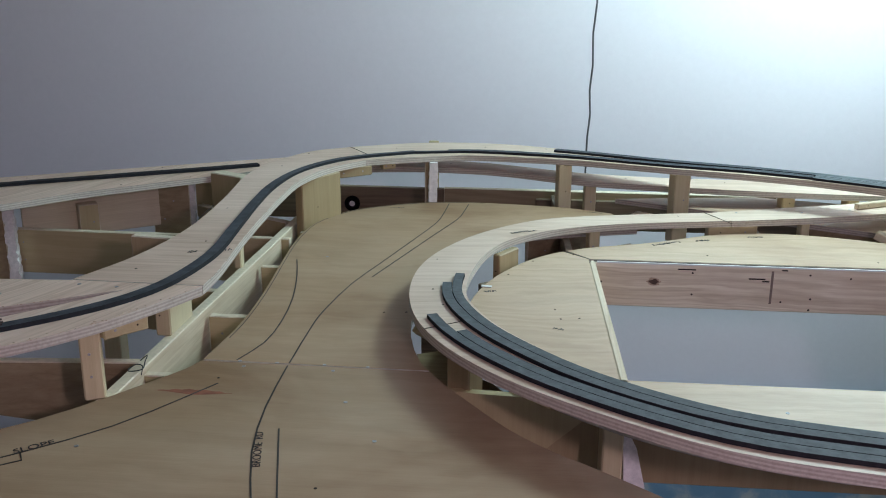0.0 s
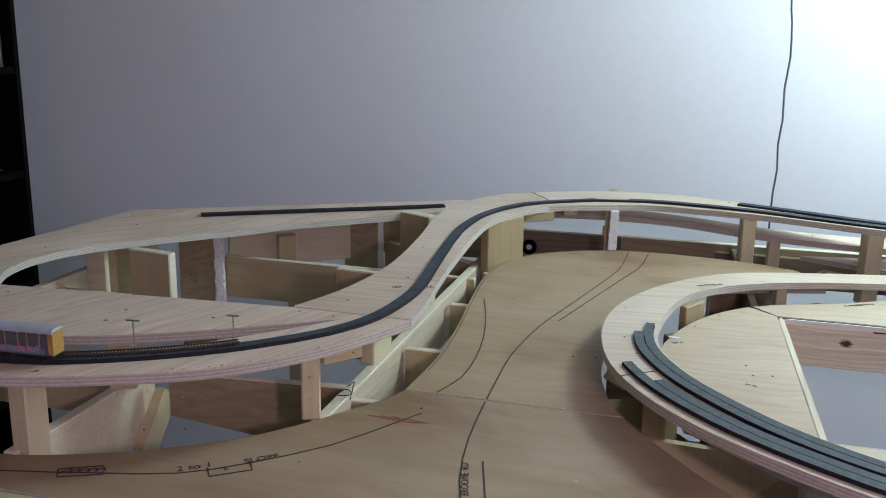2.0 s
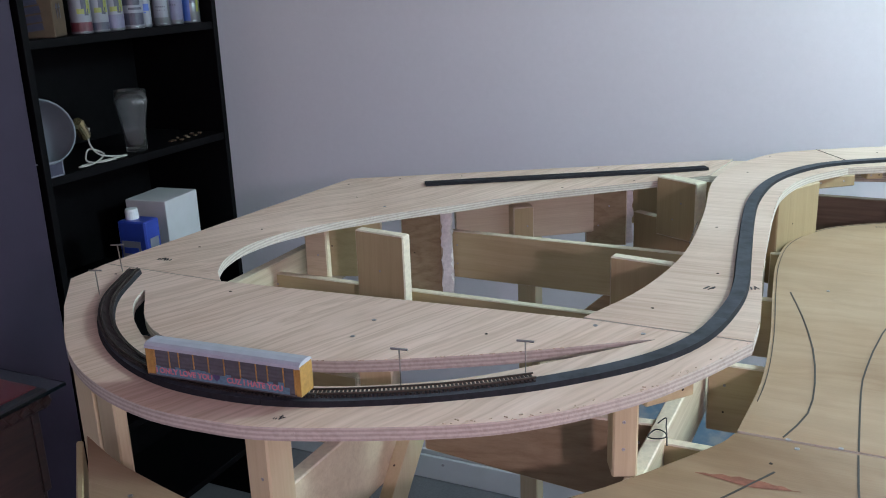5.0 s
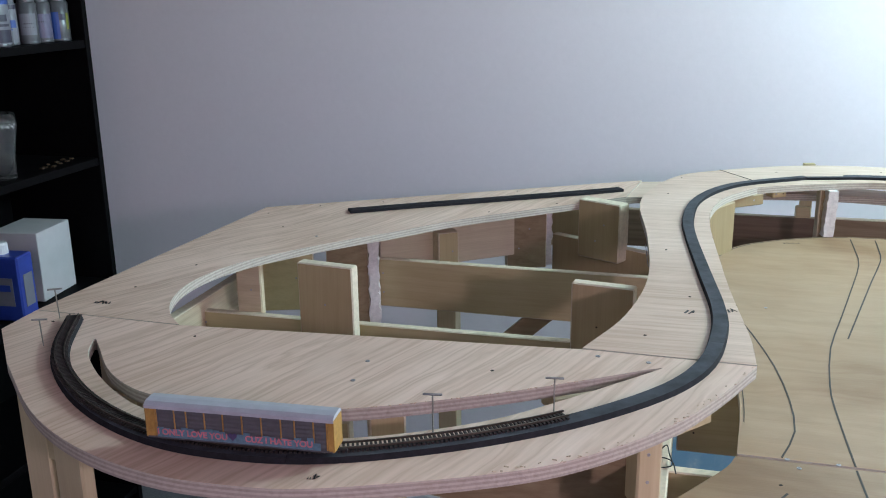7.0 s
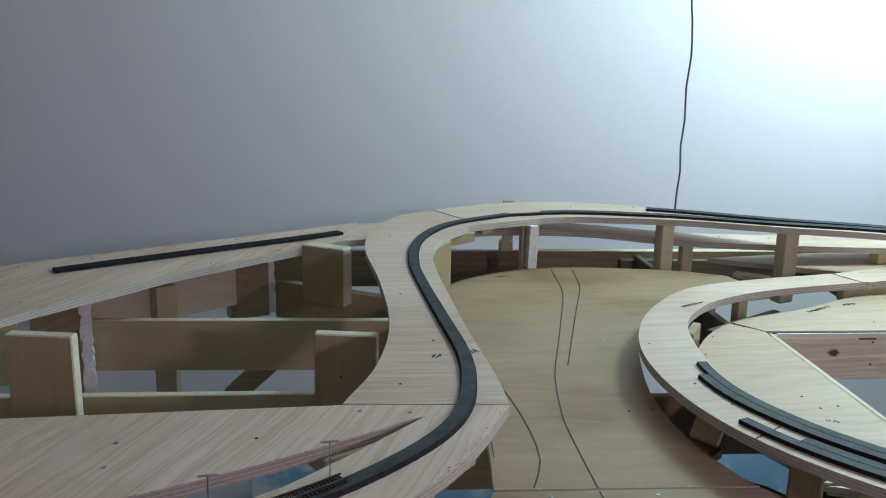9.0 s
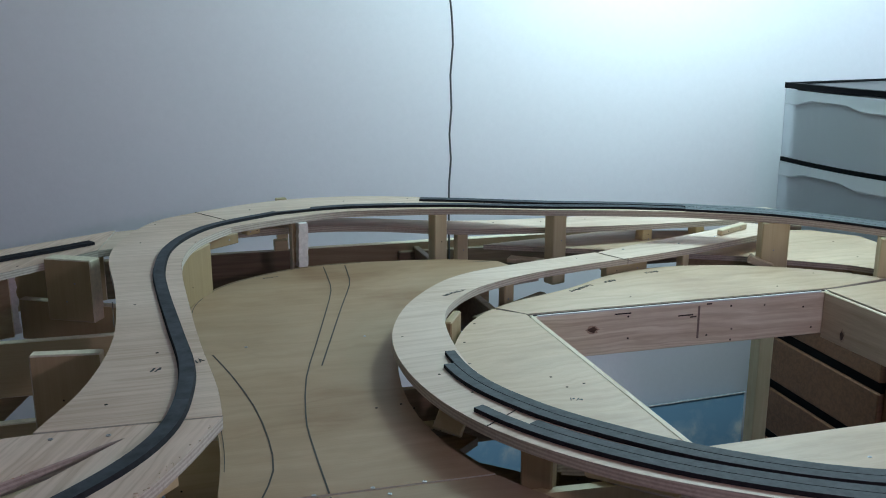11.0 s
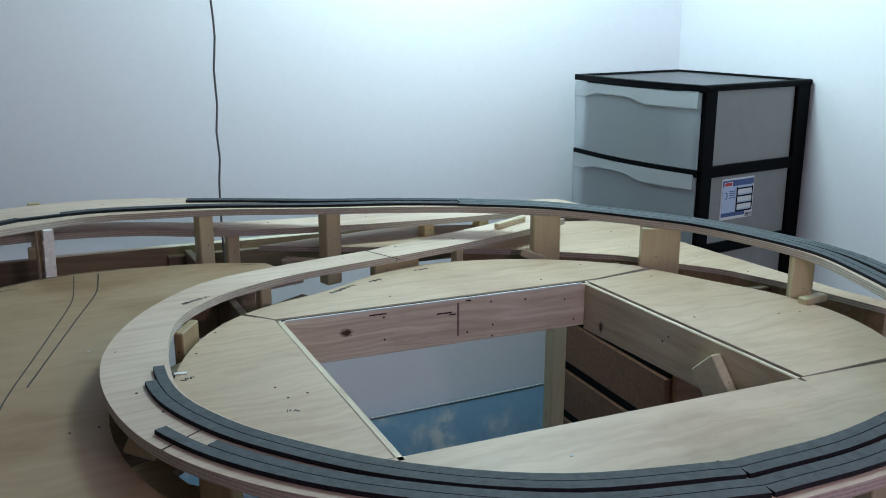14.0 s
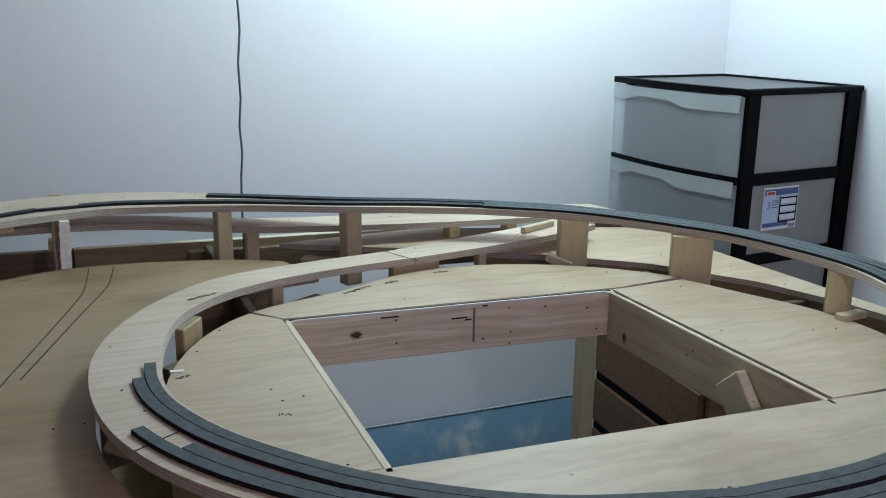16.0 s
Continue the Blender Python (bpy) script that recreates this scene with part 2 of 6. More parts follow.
# ---------------------------------------------------------------- mesh helpers
def finish(name, bm, materials, parent=None, label="", smooth=False):
    bmesh.ops.recalc_face_normals(bm, faces=bm.faces)
    me = bpy.data.meshes.new(name)
    bm.to_mesh(me)
    bm.free()
    for m in materials if isinstance(materials, (list, tuple)) else [materials]:
        me.materials.append(m)
    if smooth:
        for p in me.polygons:
            p.use_smooth = True
    ob = new(name, me)
    if parent:
        ob.parent = parent
    if label:
        ob["label"] = label
    return ob


def part(name, bm, materials, parent, label="", smooth=False):
    return finish(name, bm, materials, parent, label, smooth)


def thing(name, label, category, group="", kind="", at=(0, 0, 0)):
    ob = new(name)
    ob.location = at
    ob.empty_display_size = 0.02
    return tagged(ob, label, category, group, kind)


def smooth_line(points, per=6, closed=False):
    """A Catmull-Rom line through points of any dimension."""
    p = [np.array(q, float) for q in points]
    n, out = len(p), []
    for i in range(n if closed else n - 1):
        if closed:
            a, b, c, d = p[(i - 1) % n], p[i], p[(i + 1) % n], p[(i + 2) % n]
        else:
            b, c = p[i], p[i + 1]
            a = p[i - 1] if i else 2 * b - c
            d = p[i + 2] if i + 2 < n else 2 * c - b
        for k in range(per):
            s = k / per
            out.append(0.5 * (2 * b + (c - a) * s + (2 * a - 5 * b + 4 * c - d) * s * s + (3 * b - a - 3 * c + d) * s**3))
    if not closed:
        out.append(p[-1])
    return out


last_box = []
joined = []


def box_bm(sx, sy, sz, m=None, bevel=0.0015, bm=None):
    """A bevelled block centred on the origin of m."""
    own = bmesh.new()
    bmesh.ops.create_cube(own, size=1)
    bmesh.ops.scale(own, vec=(sx, sy, sz), verts=own.verts)
    if bevel:
        bmesh.ops.bevel(own, geom=own.edges[:], offset=min(bevel, 0.3 * min(sx, sy, sz)), segments=1, affect="EDGES")
    if m is not None:
        bmesh.ops.transform(own, matrix=m, verts=own.verts)
    if bm is None:
        last_box[:] = [m or Matrix(), sx, sy, sz]
        return own
    me = bpy.data.meshes.new("tmp")
    own.to_mesh(me)
    own.free()
    bm.from_mesh(me)
    bpy.data.meshes.remove(me)
    return bm


def span_box(x0, x1, y0, y1, z0, z1, bevel=0.0015, bm=None):
    return box_bm(x1 - x0, y1 - y0, z1 - z0, pose((x0 + x1) / 2, (y0 + y1) / 2, (z0 + z1) / 2), bevel, bm)


def torn_bm(sx, sy, sz, m, seed, rough=0.13):
    """A stick whose sides are ragged from tearing."""
    r = random.Random(seed)
    bm = bmesh.new()
    n = max(8, int(sz / 0.007))
    rings = []
    for k in range(n + 1):
        j = [0.5 + r.uniform(-rough, rough) for _ in range(4)]
        z = -sz / 2 + sz * k / n
        rings.append([bm.verts.new(m @ Vector(q)) for q in ((-sx * j[0], -sy / 2, z), (sx * j[1], -sy / 2, z), (sx * j[2], sy / 2, z), (-sx * j[3], sy / 2, z))])
    for a, b in zip(rings, rings[1:]):
        for i in range(4):
            bm.faces.new((a[i], a[(i + 1) % 4], b[(i + 1) % 4], b[i]))
    bm.faces.new(rings[0][::-1])
    bm.faces.new(rings[-1])
    return bm


def beam_bm(a, b, thick, height, top, bevel=0.0015):
    """A board on edge from a to b in plan, its upper edge at height top."""
    a, b = Vector(a), Vector(b)
    d = b - a
    mid = (a + b) / 2
    return box_bm(d.length, thick, height, pose(mid.x, mid.y, top - height / 2, 0, 0, math.degrees(math.atan2(d.y, d.x))), bevel)


def lathe_bm(profile, steps=24, m=None):
    bm = bmesh.new()
    rings = []
    for r, z in profile:
        rings.append([bm.verts.new((r * math.cos(2 * math.pi * k / steps), r * math.sin(2 * math.pi * k / steps), z)) for k in range(steps)])
    for a, b in zip(rings, rings[1:]):
        for k in range(steps):
            bm.faces.new((a[k], a[(k + 1) % steps], b[(k + 1) % steps], b[k]))
    bm.faces.new(rings[0][::-1])
    bm.faces.new(rings[-1])
    if m is not None:
        bmesh.ops.transform(bm, matrix=m, verts=bm.verts)
    return bm


def plate_bm(outline, zf, thick, holes=()):
    """A sawn sheet: flat outline with holes, top at zf(x, y). Slot 0: faces, slot 1: cut edges."""
    bm = bmesh.new()
    edges = []
    for loop in (outline, *holes):
        vs = [bm.verts.new((p[0], p[1], zf(p[0], p[1]))) for p in loop]
        edges += [bm.edges.new((vs[i], vs[(i + 1) % len(vs)])) for i in range(len(vs))]
    bmesh.ops.triangle_fill(bm, use_beauty=True, use_dissolve=False, edges=edges, normal=(0, 0, 1))
    top = bm.faces[:]
    rim = [e for e in bm.edges if len(e.link_faces) == 1]
    low = bmesh.ops.duplicate(bm, geom=top)
    vmap = {k: v for k, v in low["vert_map"].items() if isinstance(k, bmesh.types.BMVert)}
    top_verts = {v for f in top for v in f.verts}
    for v in top_verts:
        w = vmap[v]
        w.co.z = v.co.z - thick
    bmesh.ops.reverse_faces(bm, faces=[g for g in low["geom"] if isinstance(g, bmesh.types.BMFace)])
    for e in rim:
        a, b = e.verts
        f = bm.faces.new((a, b, vmap[b], vmap[a]))
        f.material_index = 1
    return bm


def ribbon_bm(left, right, thick):
    """A strip of plywood between two lines of (x, y, z), edges in slot 1."""
    bm = bmesh.new()
    rows = []
    for a, b in zip(left, right):
        rows.append([bm.verts.new(q) for q in (tuple(a), tuple(b), (b[0], b[1], b[2] - thick), (a[0], a[1], a[2] - thick))])
    for p, q in zip(rows, rows[1:]):
        for i in range(4):
            f = bm.faces.new((p[i], p[(i + 1) % 4], q[(i + 1) % 4], q[i]))
            f.material_index = i % 2
    for r in (rows[0], rows[-1]):
        bm.faces.new(r).material_index = 1
    return bm


def sweep_bm(line, half, low, height, bm=None, slope=0.0):
    """A bar of flat section laid along a line of (x, y, z): half width, foot below the line, height; slope chamfers its flanks.
    Slot 0: top, slot 1: the rest."""
    bm = bm or bmesh.new()
    rows = []
    n = len(line)
    for i, p in enumerate(line):
        a, b = line[max(0, i - 1)], line[min(n - 1, i + 1)]
        d = Vector((b[0] - a[0], b[1] - a[1]))
        d.normalize()
        s = Vector((-d.y, d.x))
        z0, z1 = p[2] + low, p[2] + low + height
        rows.append([bm.verts.new(q) for q in (
            (p[0] + s.x * (half - slope), p[1] + s.y * (half - slope), z1), (p[0] - s.x * (half - slope), p[1] - s.y * (half - slope), z1),
            (p[0] - s.x * half, p[1] - s.y * half, z0), (p[0] + s.x * half, p[1] + s.y * half, z0))])
    for p, q in zip(rows, rows[1:]):
        for i in range(4):
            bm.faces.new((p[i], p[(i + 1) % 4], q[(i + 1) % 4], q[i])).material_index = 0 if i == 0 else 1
    for r in (rows[0], rows[-1]):
        bm.faces.new(r).material_index = 1
    return bm


def offset_line(line, d):
    out = []
    for i, p in enumerate(line):
        a, b = line[max(0, i - 1)], line[min(len(line) - 1, i + 1)]
        v = Vector((b[0] - a[0], b[1] - a[1])).normalized()
        out.append((p[0] - v.y * d, p[1] + v.x * d, p[2]))
    return out


def text_mesh(name, words, size, m, material, parent, label="", bold=0.0):
    cu = bpy.data.curves.new(name, "FONT")
    cu.body, cu.size, cu.align_x, cu.align_y, cu.extrude = words, size, "CENTER", "CENTER", 0.0001
    cu.offset = bold
    tmp = new("tmp_text", cu)
    dg = bpy.context.evaluated_depsgraph_get()
    me = bpy.data.meshes.new_from_object(tmp.evaluated_get(dg))
    bpy.data.objects.remove(tmp)
    me.transform(m)
    me.materials.clear()
    me.materials.append(material)
    me.name = name
    ob = new(name, me)
    ob.parent = parent
    if label:
        ob["label"] = label
    return ob


# ---------------------------------------------------------------- the room
BACK, RIGHT, LEFT, FRONT = 1.0, 1.50, -2.42, -3.10


def structure(name, bm, material, label, category):
    return tagged(finish(name, bm, material), label, category, "", "structure")


structure("floor", span_box(LEFT - 0.1, RIGHT + 0.1, FRONT - 0.1, BACK + 0.1, FLOOR - 0.1, FLOOR, 0), CARPET, "grey carpeted floor under the layout", "floor")
structure("ceiling", span_box(LEFT - 0.1, RIGHT + 0.1, FRONT - 0.1, BACK + 0.1, CEIL, CEIL + 0.1, 0), CEILING, "unseen ceiling, dark grey to cut bounced light", "ceiling")
structure("wall_north", span_box(LEFT - 0.1, RIGHT + 0.1, BACK, BACK + 0.1, FLOOR, CEIL, 0), WALL, "plain pale lilac-grey painted wall", "wall")
structure("wall_east", span_box(RIGHT, RIGHT + 0.1, FRONT, BACK, FLOOR, CEIL, 0), WALL, "plain pale painted side wall", "wall")
structure("wall_west", span_box(LEFT - 0.1, LEFT, FRONT, BACK, FLOOR, CEIL, 0), WALL_LOW_BOUNCE, "unseen wall behind the bookcase, darkened to cut bounced light", "wall")
# unseen wall; its window opening is added to go with the fill lamp
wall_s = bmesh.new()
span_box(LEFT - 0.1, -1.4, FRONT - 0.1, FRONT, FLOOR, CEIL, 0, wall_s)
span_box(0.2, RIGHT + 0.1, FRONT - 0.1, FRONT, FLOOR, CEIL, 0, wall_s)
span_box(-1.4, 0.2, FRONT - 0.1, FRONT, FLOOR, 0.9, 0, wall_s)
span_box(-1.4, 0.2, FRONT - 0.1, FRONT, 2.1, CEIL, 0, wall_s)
structure("wall_south", wall_s, WALL_LOW_BOUNCE, "unseen wall darkened to cut bounce, with an added window opening", "wall")
base = bmesh.new()
span_box(LEFT, RIGHT, BACK - 0.014, BACK, FLOOR, FLOOR + 0.085, 0.003, base)
span_box(LEFT, RIGHT, BACK - 0.009, BACK, FLOOR + 0.085, FLOOR + 0.105, 0.003, base)
structure("baseboard", base, TRIMW, "white moulded baseboard along the wall", "baseboard")

# ---------------------------------------------------------------- benchwork frame
TOP = 0.988


def pale_edges(ob, m):
    """Narrow edges and ends in the second material, the broad faces in the first."""
    ob.data.materials.append(PALE_EDGE)
    across_board = m.to_3x3() @ Vector((0, 1, 0))
    for p in ob.data.polygons:
        if abs(p.normal.dot(across_board)) < 0.8:
            p.material_index = 1


def board(name, bm, material, label, category="board", group="benchwork boards"):
    ob = tagged(finish(name, bm, material), label, category, group)
    # sawn edges are pale; on the rear board this also paints the lit top
    if name in ("joist", "rear_board", "ledger", "bay_panel", "girder") and material is not PINE_STAIN_SHADE:
        pale_edges(ob, last_box[0])
    joined.append((ob, *last_box))
    return ob


# boards on edge round the access hole, their upper edges level with the deck
back_frame = board("frame_board", beam_bm((0.001, -0.0065), (0.572, -0.0065), 0.012, 0.079, 1.0), PINK, "pinkish knotty fir board framing the access hole")
board("frame_board", beam_bm((0.5645, -0.013), (0.5945, -0.52), 0.0075, 0.086, 1.0), PINE_Y, "pale pine board framing the access hole")
board("frame_board", beam_bm((0.0035, -0.013), (0.0185, -0.52), 0.010, 0.098, 1.0), PINE_Y, "pale pine board framing the access hole")
# front board: the browner plywood puts the shade under the sheet into colour
board("frame_board", beam_bm((-0.088, -0.531), (0.63, -0.526), 0.018, 0.112, TOP), BROWNPLY, "tan pine board framing the access hole")
board("brace_block", box_bm(0.018, 0.055, 0.12, pose(0.5715, -0.385, 0.925, -42, 0, 3.4)), PINK_R, "short pine brace screwed on at a slant", "brace")
# girders along the table and joists across it
board("girder", beam_bm((-0.596, -0.70), (-0.588, 0.27), 0.017, 0.088, 0.998), PINE_Y, "long pale pine girder under the winding roadbed", "girder")
board("girder", beam_bm((-0.895, -0.8265), (-0.893, -0.545), 0.018, 0.092, 1.002), PALEPLY, "pale pine girder beside a slanted cleat", "girder")
board("girder", beam_bm((-1.305, -0.40), (-1.305, 0.12), 0.018, 0.092, 1.008), PINE_Y, "pine side girder under the sheet's edge", "girder")
cleat = board("cleat", box_bm(0.016, 0.040, 0.17, pose(-0.8765, -0.588, 0.8985, -44, 0, 0), 0.0008), PINE_UP, "short pine cleat screwed to a girder", "brace")
for y, x0, x1 in ((-0.312, -0.58, -0.30), (-0.062, -0.575, -0.30), (-0.53, -0.59, -0.25), (0.17, -0.565, -0.40)):
    board("joist", beam_bm((x0, y), (x1, y), 0.014, 0.09, TOP), PINE, "yellowish plywood joist on edge under the deck", "joist")
board("joist", beam_bm((-1.13, 0.105), (-0.565, 0.095), 0.014, 0.09, 0.995), PINE, "long plywood joist on edge across the open bay", "joist")
board("joist", beam_bm((-1.315, -0.205), (-0.60, -0.205), 0.014, 0.06, 0.99), PINE, "plywood joist on edge across the open bay", "joist")
deep = beam_bm((-0.85, -0.56), (-0.60, -0.505), 0.014, 0.12, 1.008)
for v in deep.verts:
    far = (v.co.x + 0.85) / 0.25
    v.co.z += 0.055 * (1 - far) if v.co.z < 0.95 else -0.014 * far
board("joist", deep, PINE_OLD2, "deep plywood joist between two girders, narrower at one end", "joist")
board("rear_board", beam_bm((-1.13, 0.135), (-0.865, 0.335), 0.014, 0.10, 1.0585), PINK_R, "pale plywood board closing the open bay's back", "board")
board("rear_board", beam_bm((-0.77, 0.605), (-0.312, 0.596), 0.018, 0.083, 0.989), PINE_STAIN_SHADE, "dark stained board on edge behind the deck", "board")
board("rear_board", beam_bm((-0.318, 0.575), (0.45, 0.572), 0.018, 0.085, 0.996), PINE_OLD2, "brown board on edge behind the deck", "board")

# ---------------------------------------------------------------- sheets of the deck
def flat(z):
    return lambda x, y: z


THICK = 0.011
road_left = smooth_line([(-1.150, -0.766), (-1.091, -0.791), (-1.045, -0.805), (-0.955, -0.825), (-0.883, -0.825), (-0.764, -0.778), (-0.643, -0.692), (-0.541, -0.554), (-0.520, -0.51)], 4)
road_back = smooth_line([(-0.519, -0.505), (-0.512, -0.377), (-0.519, -0.233), (-0.536, -0.06), (-0.546, 0.075), (-0.540, 0.195), (-0.500, 0.29), (-0.44, 0.347), (-0.351, 0.394), (-0.255, 0.411), (-0.139, 0.402), (-0.03, 0.383), (0.06, 0.345)], 5)
gap = []
for a in np.linspace(radians(112), radians(200), 18):
    k = 1 + 0.09 * math.exp(-(((math.degrees(a) - 138) / 17) ** 2))
    gap.append((0.33 + k * 0.602 * math.cos(a), -0.30 + k * 0.56 * math.sin(a)))
gap_front = smooth_line([(-0.221, -0.515), (-0.200, -0.549), (-0.164, -0.598), (-0.120, -0.655), (-0.075, -0.698), (-0.020, -0.738), (0.040, -0.785), (0.085, -0.825)], 3)
front = [(0.09, -0.895), (-1.013, -0.897)]
SEAM = -0.512
tagged(finish("plywood_deck", plate_bm(road_back + gap + [(-0.224, SEAM + 0.003)], flat(1.0), THICK), [DECK, EDGE]), "yellowish birch plywood deck sheet with pencilled road lines", "deck")
deck_far = bpy.data.objects["plywood_deck"]
deck_near = tagged(finish("plywood_deck", plate_bm(road_left + [(-0.224, SEAM)] + gap_front + front, flat(1.0), THICK), [DECK_N, EDGE]), "tan birch plywood deck sheet with pencil notes", "deck")
# round sheet inside the loop, with the access hole
CX, CY, CR = 0.33, -0.305, 0.526


def arc(a0, a1, n=24):
    """Points of the sheet's round outline; it is flatter towards the front and beside the branch."""
    points = []
    for a in np.linspace(radians(a0), radians(a1), n):
        k = 1 - 0.09 * math.exp(-(((math.degrees(a) - 116) / 17) ** 2))
        points.append((CX + k * CR * math.cos(a), CY + k * (CR if math.sin(a) > 0 else 0.42) * math.sin(a)))
    return points


def sector(poly, material, label):
    return tagged(finish("plywood_deck", plate_bm(poly, flat(1.0), THICK), [material, EDGE]), label, "deck")


sheet_left = sector([(-0.0025, 0.004)] + arc(137, 207) + [(-0.15, -0.505), (0.0125, -0.509)], DECK_B, "pale birch plywood sheet beside the access hole")
sheet_back = sector([(0.0, 0.0065)] + arc(40, 136)[::-1] + [(0.592, 0.0065)], DECK_B, "pale birch plywood sheet behind the access hole")
right_arc = []
for x, y in arc(-27, 39, 22)[::-1]:
    a = math.degrees(math.atan2(y - CY, x - CX))
    k = 1 - 0.045 * math.exp(-(((a - 27) / 14) ** 2))
    right_arc.append((CX + (x - CX) * k, CY + (y - CY) * k))
sheet_right = sector([(0.5745, 0.0), (0.594, 0.0)] + right_arc + [(0.6045, -0.503)], DECK_B, "pale birch plywood sheet beside the access hole")
sheet_front = sector([(-0.148, -0.512)] + arc(211, 331) + [(0.605, -0.506), (0.3, -0.508)], DECK_B, "pale birch plywood sheet before the access hole")

# rear right sheet, level with the deck
rear_edge = smooth_line([(0.08, 0.506), (0.45, 0.326), (0.60, 0.248), (0.645, 0.214), (0.726, 0.158), (0.765, 0.117), (0.817, 0.041), (0.864, -0.020), (0.889, -0.078), (0.917, -0.151), (0.943, -0.25), (0.96, -0.32)], 4)
deck_rear = tagged(finish("plywood_deck", plate_bm(rear_edge + [(1.0, -0.32), (0.972, -0.213), (0.945, 0.03), (0.925, 0.20), (0.93, 0.36), (0.86, 0.44), (0.40, 0.56)], flat(0.995), THICK), [DECK_B, EDGE]), "yellowish plywood sheet in the rear corner", "deck")

tagged(finish("rim_board", sweep_bm([(x + 0.012, y + 0.008, 0.984) for x, y in rear_edge[4:]], 0.006, -0.085, 0.085), PINE_OLD2), "bent reddish-brown board under the rear sheet's edge", "board", "benchwork boards")

# ---------------------------------------------------------------- raised roadbed
PT = 0.0125
helix = smooth_line([
    (0.235, 0.263, 0.278, 0.204, 1.027), (0.035, 0.205, 0.085, 0.149, 1.030), (-0.09, 0.141, -0.048, 0.079, 1.034), (-0.185, 0.026, -0.130, -0.011, 1.039),
    (-0.245, -0.0945, -0.172, -0.104, 1.042), (-0.274, -0.22, -0.192, -0.24, 1.045), (-0.270, -0.36, -0.190, -0.35, 1.048), (-0.235, -0.49, -0.160, -0.44, 1.052),
    (-0.163, -0.608, -0.112, -0.525, 1.056), (-0.061, -0.706, -0.02, -0.635, 1.060), (0.09, -0.80, 0.10, -0.715, 1.063), (0.25, -0.842, 0.256, -0.760, 1.066)], 5)
helix_b = smooth_line([
    (0.25, -0.842, 0.256, -0.760, 1.066), (0.42, -0.835, 0.40, -0.757, 1.069), (0.60, -0.78, 0.55, -0.715, 1.073), (0.76, -0.67, 0.69, -0.61, 1.076),
    (0.865, -0.53, 0.785, -0.49, 1.079), (0.915, -0.37, 0.832, -0.346, 1.082), (0.918, -0.257, 0.845, -0.245, 1.085), (0.885, -0.12, 0.82, -0.12, 1.087),
    (0.835, 0.0, 0.785, -0.02, 1.088), (0.765, 0.10, 0.725, 0.055, 1.090), (0.69, 0.19, 0.655, 0.145, 1.091), (0.60, 0.275, 0.575, 0.212, 1.092), (0.47, 0.35, 0.445, 0.285, 1.093)], 5)
upper = smooth_line([
    (0.47, 0.35, 0.445, 0.285, 1.093), (0.345, 0.405, 0.32, 0.327, 1.094), (0.20, 0.455, 0.175, 0.368, 1.095), (0.013, 0.535, 0.0, 0.420, 1.097),
    (-0.156, 0.597, -0.145, 0.440, 1.098), (-0.29, 0.600, -0.26, 0.437, 1.100), (-0.403, 0.570, -0.378, 0.391, 1.101), (-0.523, 0.500, -0.463, 0.345, 1.102)], 5)
winding = smooth_line([
    (-0.523, 0.500, -0.463, 0.345, 1.102), (-0.60, 0.430, -0.52, 0.250, 1.103), (-0.648, 0.30, -0.546, 0.140, 1.104), (-0.664, 0.16, -0.549, 0.03, 1.104),
    (-0.640, -0.05, -0.538, -0.15, 1.105), (-0.628, -0.25, -0.527, -0.29, 1.105), (-0.645, -0.40, -0.511, -0.44, 1.105), (-0.681, -0.511, -0.508, -0.517, 1.105)], 5)


def roadbed(rows, label, material=PLY):
    left = [(r[0], r[1], r[4]) for r in rows]
    right = [(r[2], r[3], r[4]) for r in rows]
    return tagged(finish("plywood_roadbed", ribbon_bm(left, right, PT), [material, EDGE]), label, "roadbed", "plywood roadbed pieces")


bed_ring = roadbed(helix, "curved pale plywood roadbed climbing round the loop", PLY_B)
roadbed(helix_b, "curved plywood roadbed carrying two foam strips", PLY_B)
bed_back = roadbed(upper, "raised plywood roadbed along the back of the layout", PLY_B)
bed_s = roadbed(winding, "S-curved pinkish plywood roadbed with a foam strip", PLY_S)
spur = smooth_line([(0.237, 0.263, 0.280, 0.204, 1.0265), (0.39, 0.315, 0.44, 0.241, 1.028), (0.55, 0.365, 0.622, 0.297, 1.030), (0.66, 0.42, 0.73, 0.35, 1.03)], 6)
bed_spur = roadbed(spur, "pale plywood roadbed branch passing under the upper line", PLY_B)
rear = smooth_line([
    (-0.68, 0.495, -0.70, 0.345, 1.072), (-0.45, 0.585, -0.42, 0.47, 1.064), (-0.20, 0.58, -0.20, 0.500, 1.055), (0.0, 0.53, 0.0, 0.447, 1.048),
    (0.21, 0.535, 0.206, 0.440, 1.040), (0.45, 0.56, 0.43, 0.440, 1.034), (0.70, 0.61, 0.70, 0.48, 1.022), (0.87, 0.632, 0.90, 0.528, 1.011)], 5)
bed_low = roadbed(rear, "low plywood roadbed running behind the upper line", PLY_B)

# front loop sheet with a crescent slot
Z4 = 1.105
loop_out = [(-1.325, -0.541), (-1.322, -0.604)] + smooth_line([(-1.25, -0.683), (-1.151, -0.773), (-1.068, -0.823), (-0.985, -0.848), (-0.913, -0.850), (-0.843, -0.838), (-0.714, -0.783), (-0.645, -0.735), (-0.585, -0.668), (-0.545, -0.600), (-0.508, -0.520)], 5)
slot = smooth_line([(-1.2, -0.608), (-1.178, -0.648), (-1.121, -0.703), (-1.049, -0.747), (-0.95, -0.768), (-0.851, -0.757), (-0.747, -0.701), (-0.677, -0.634), (-0.597, -0.545)], 4)
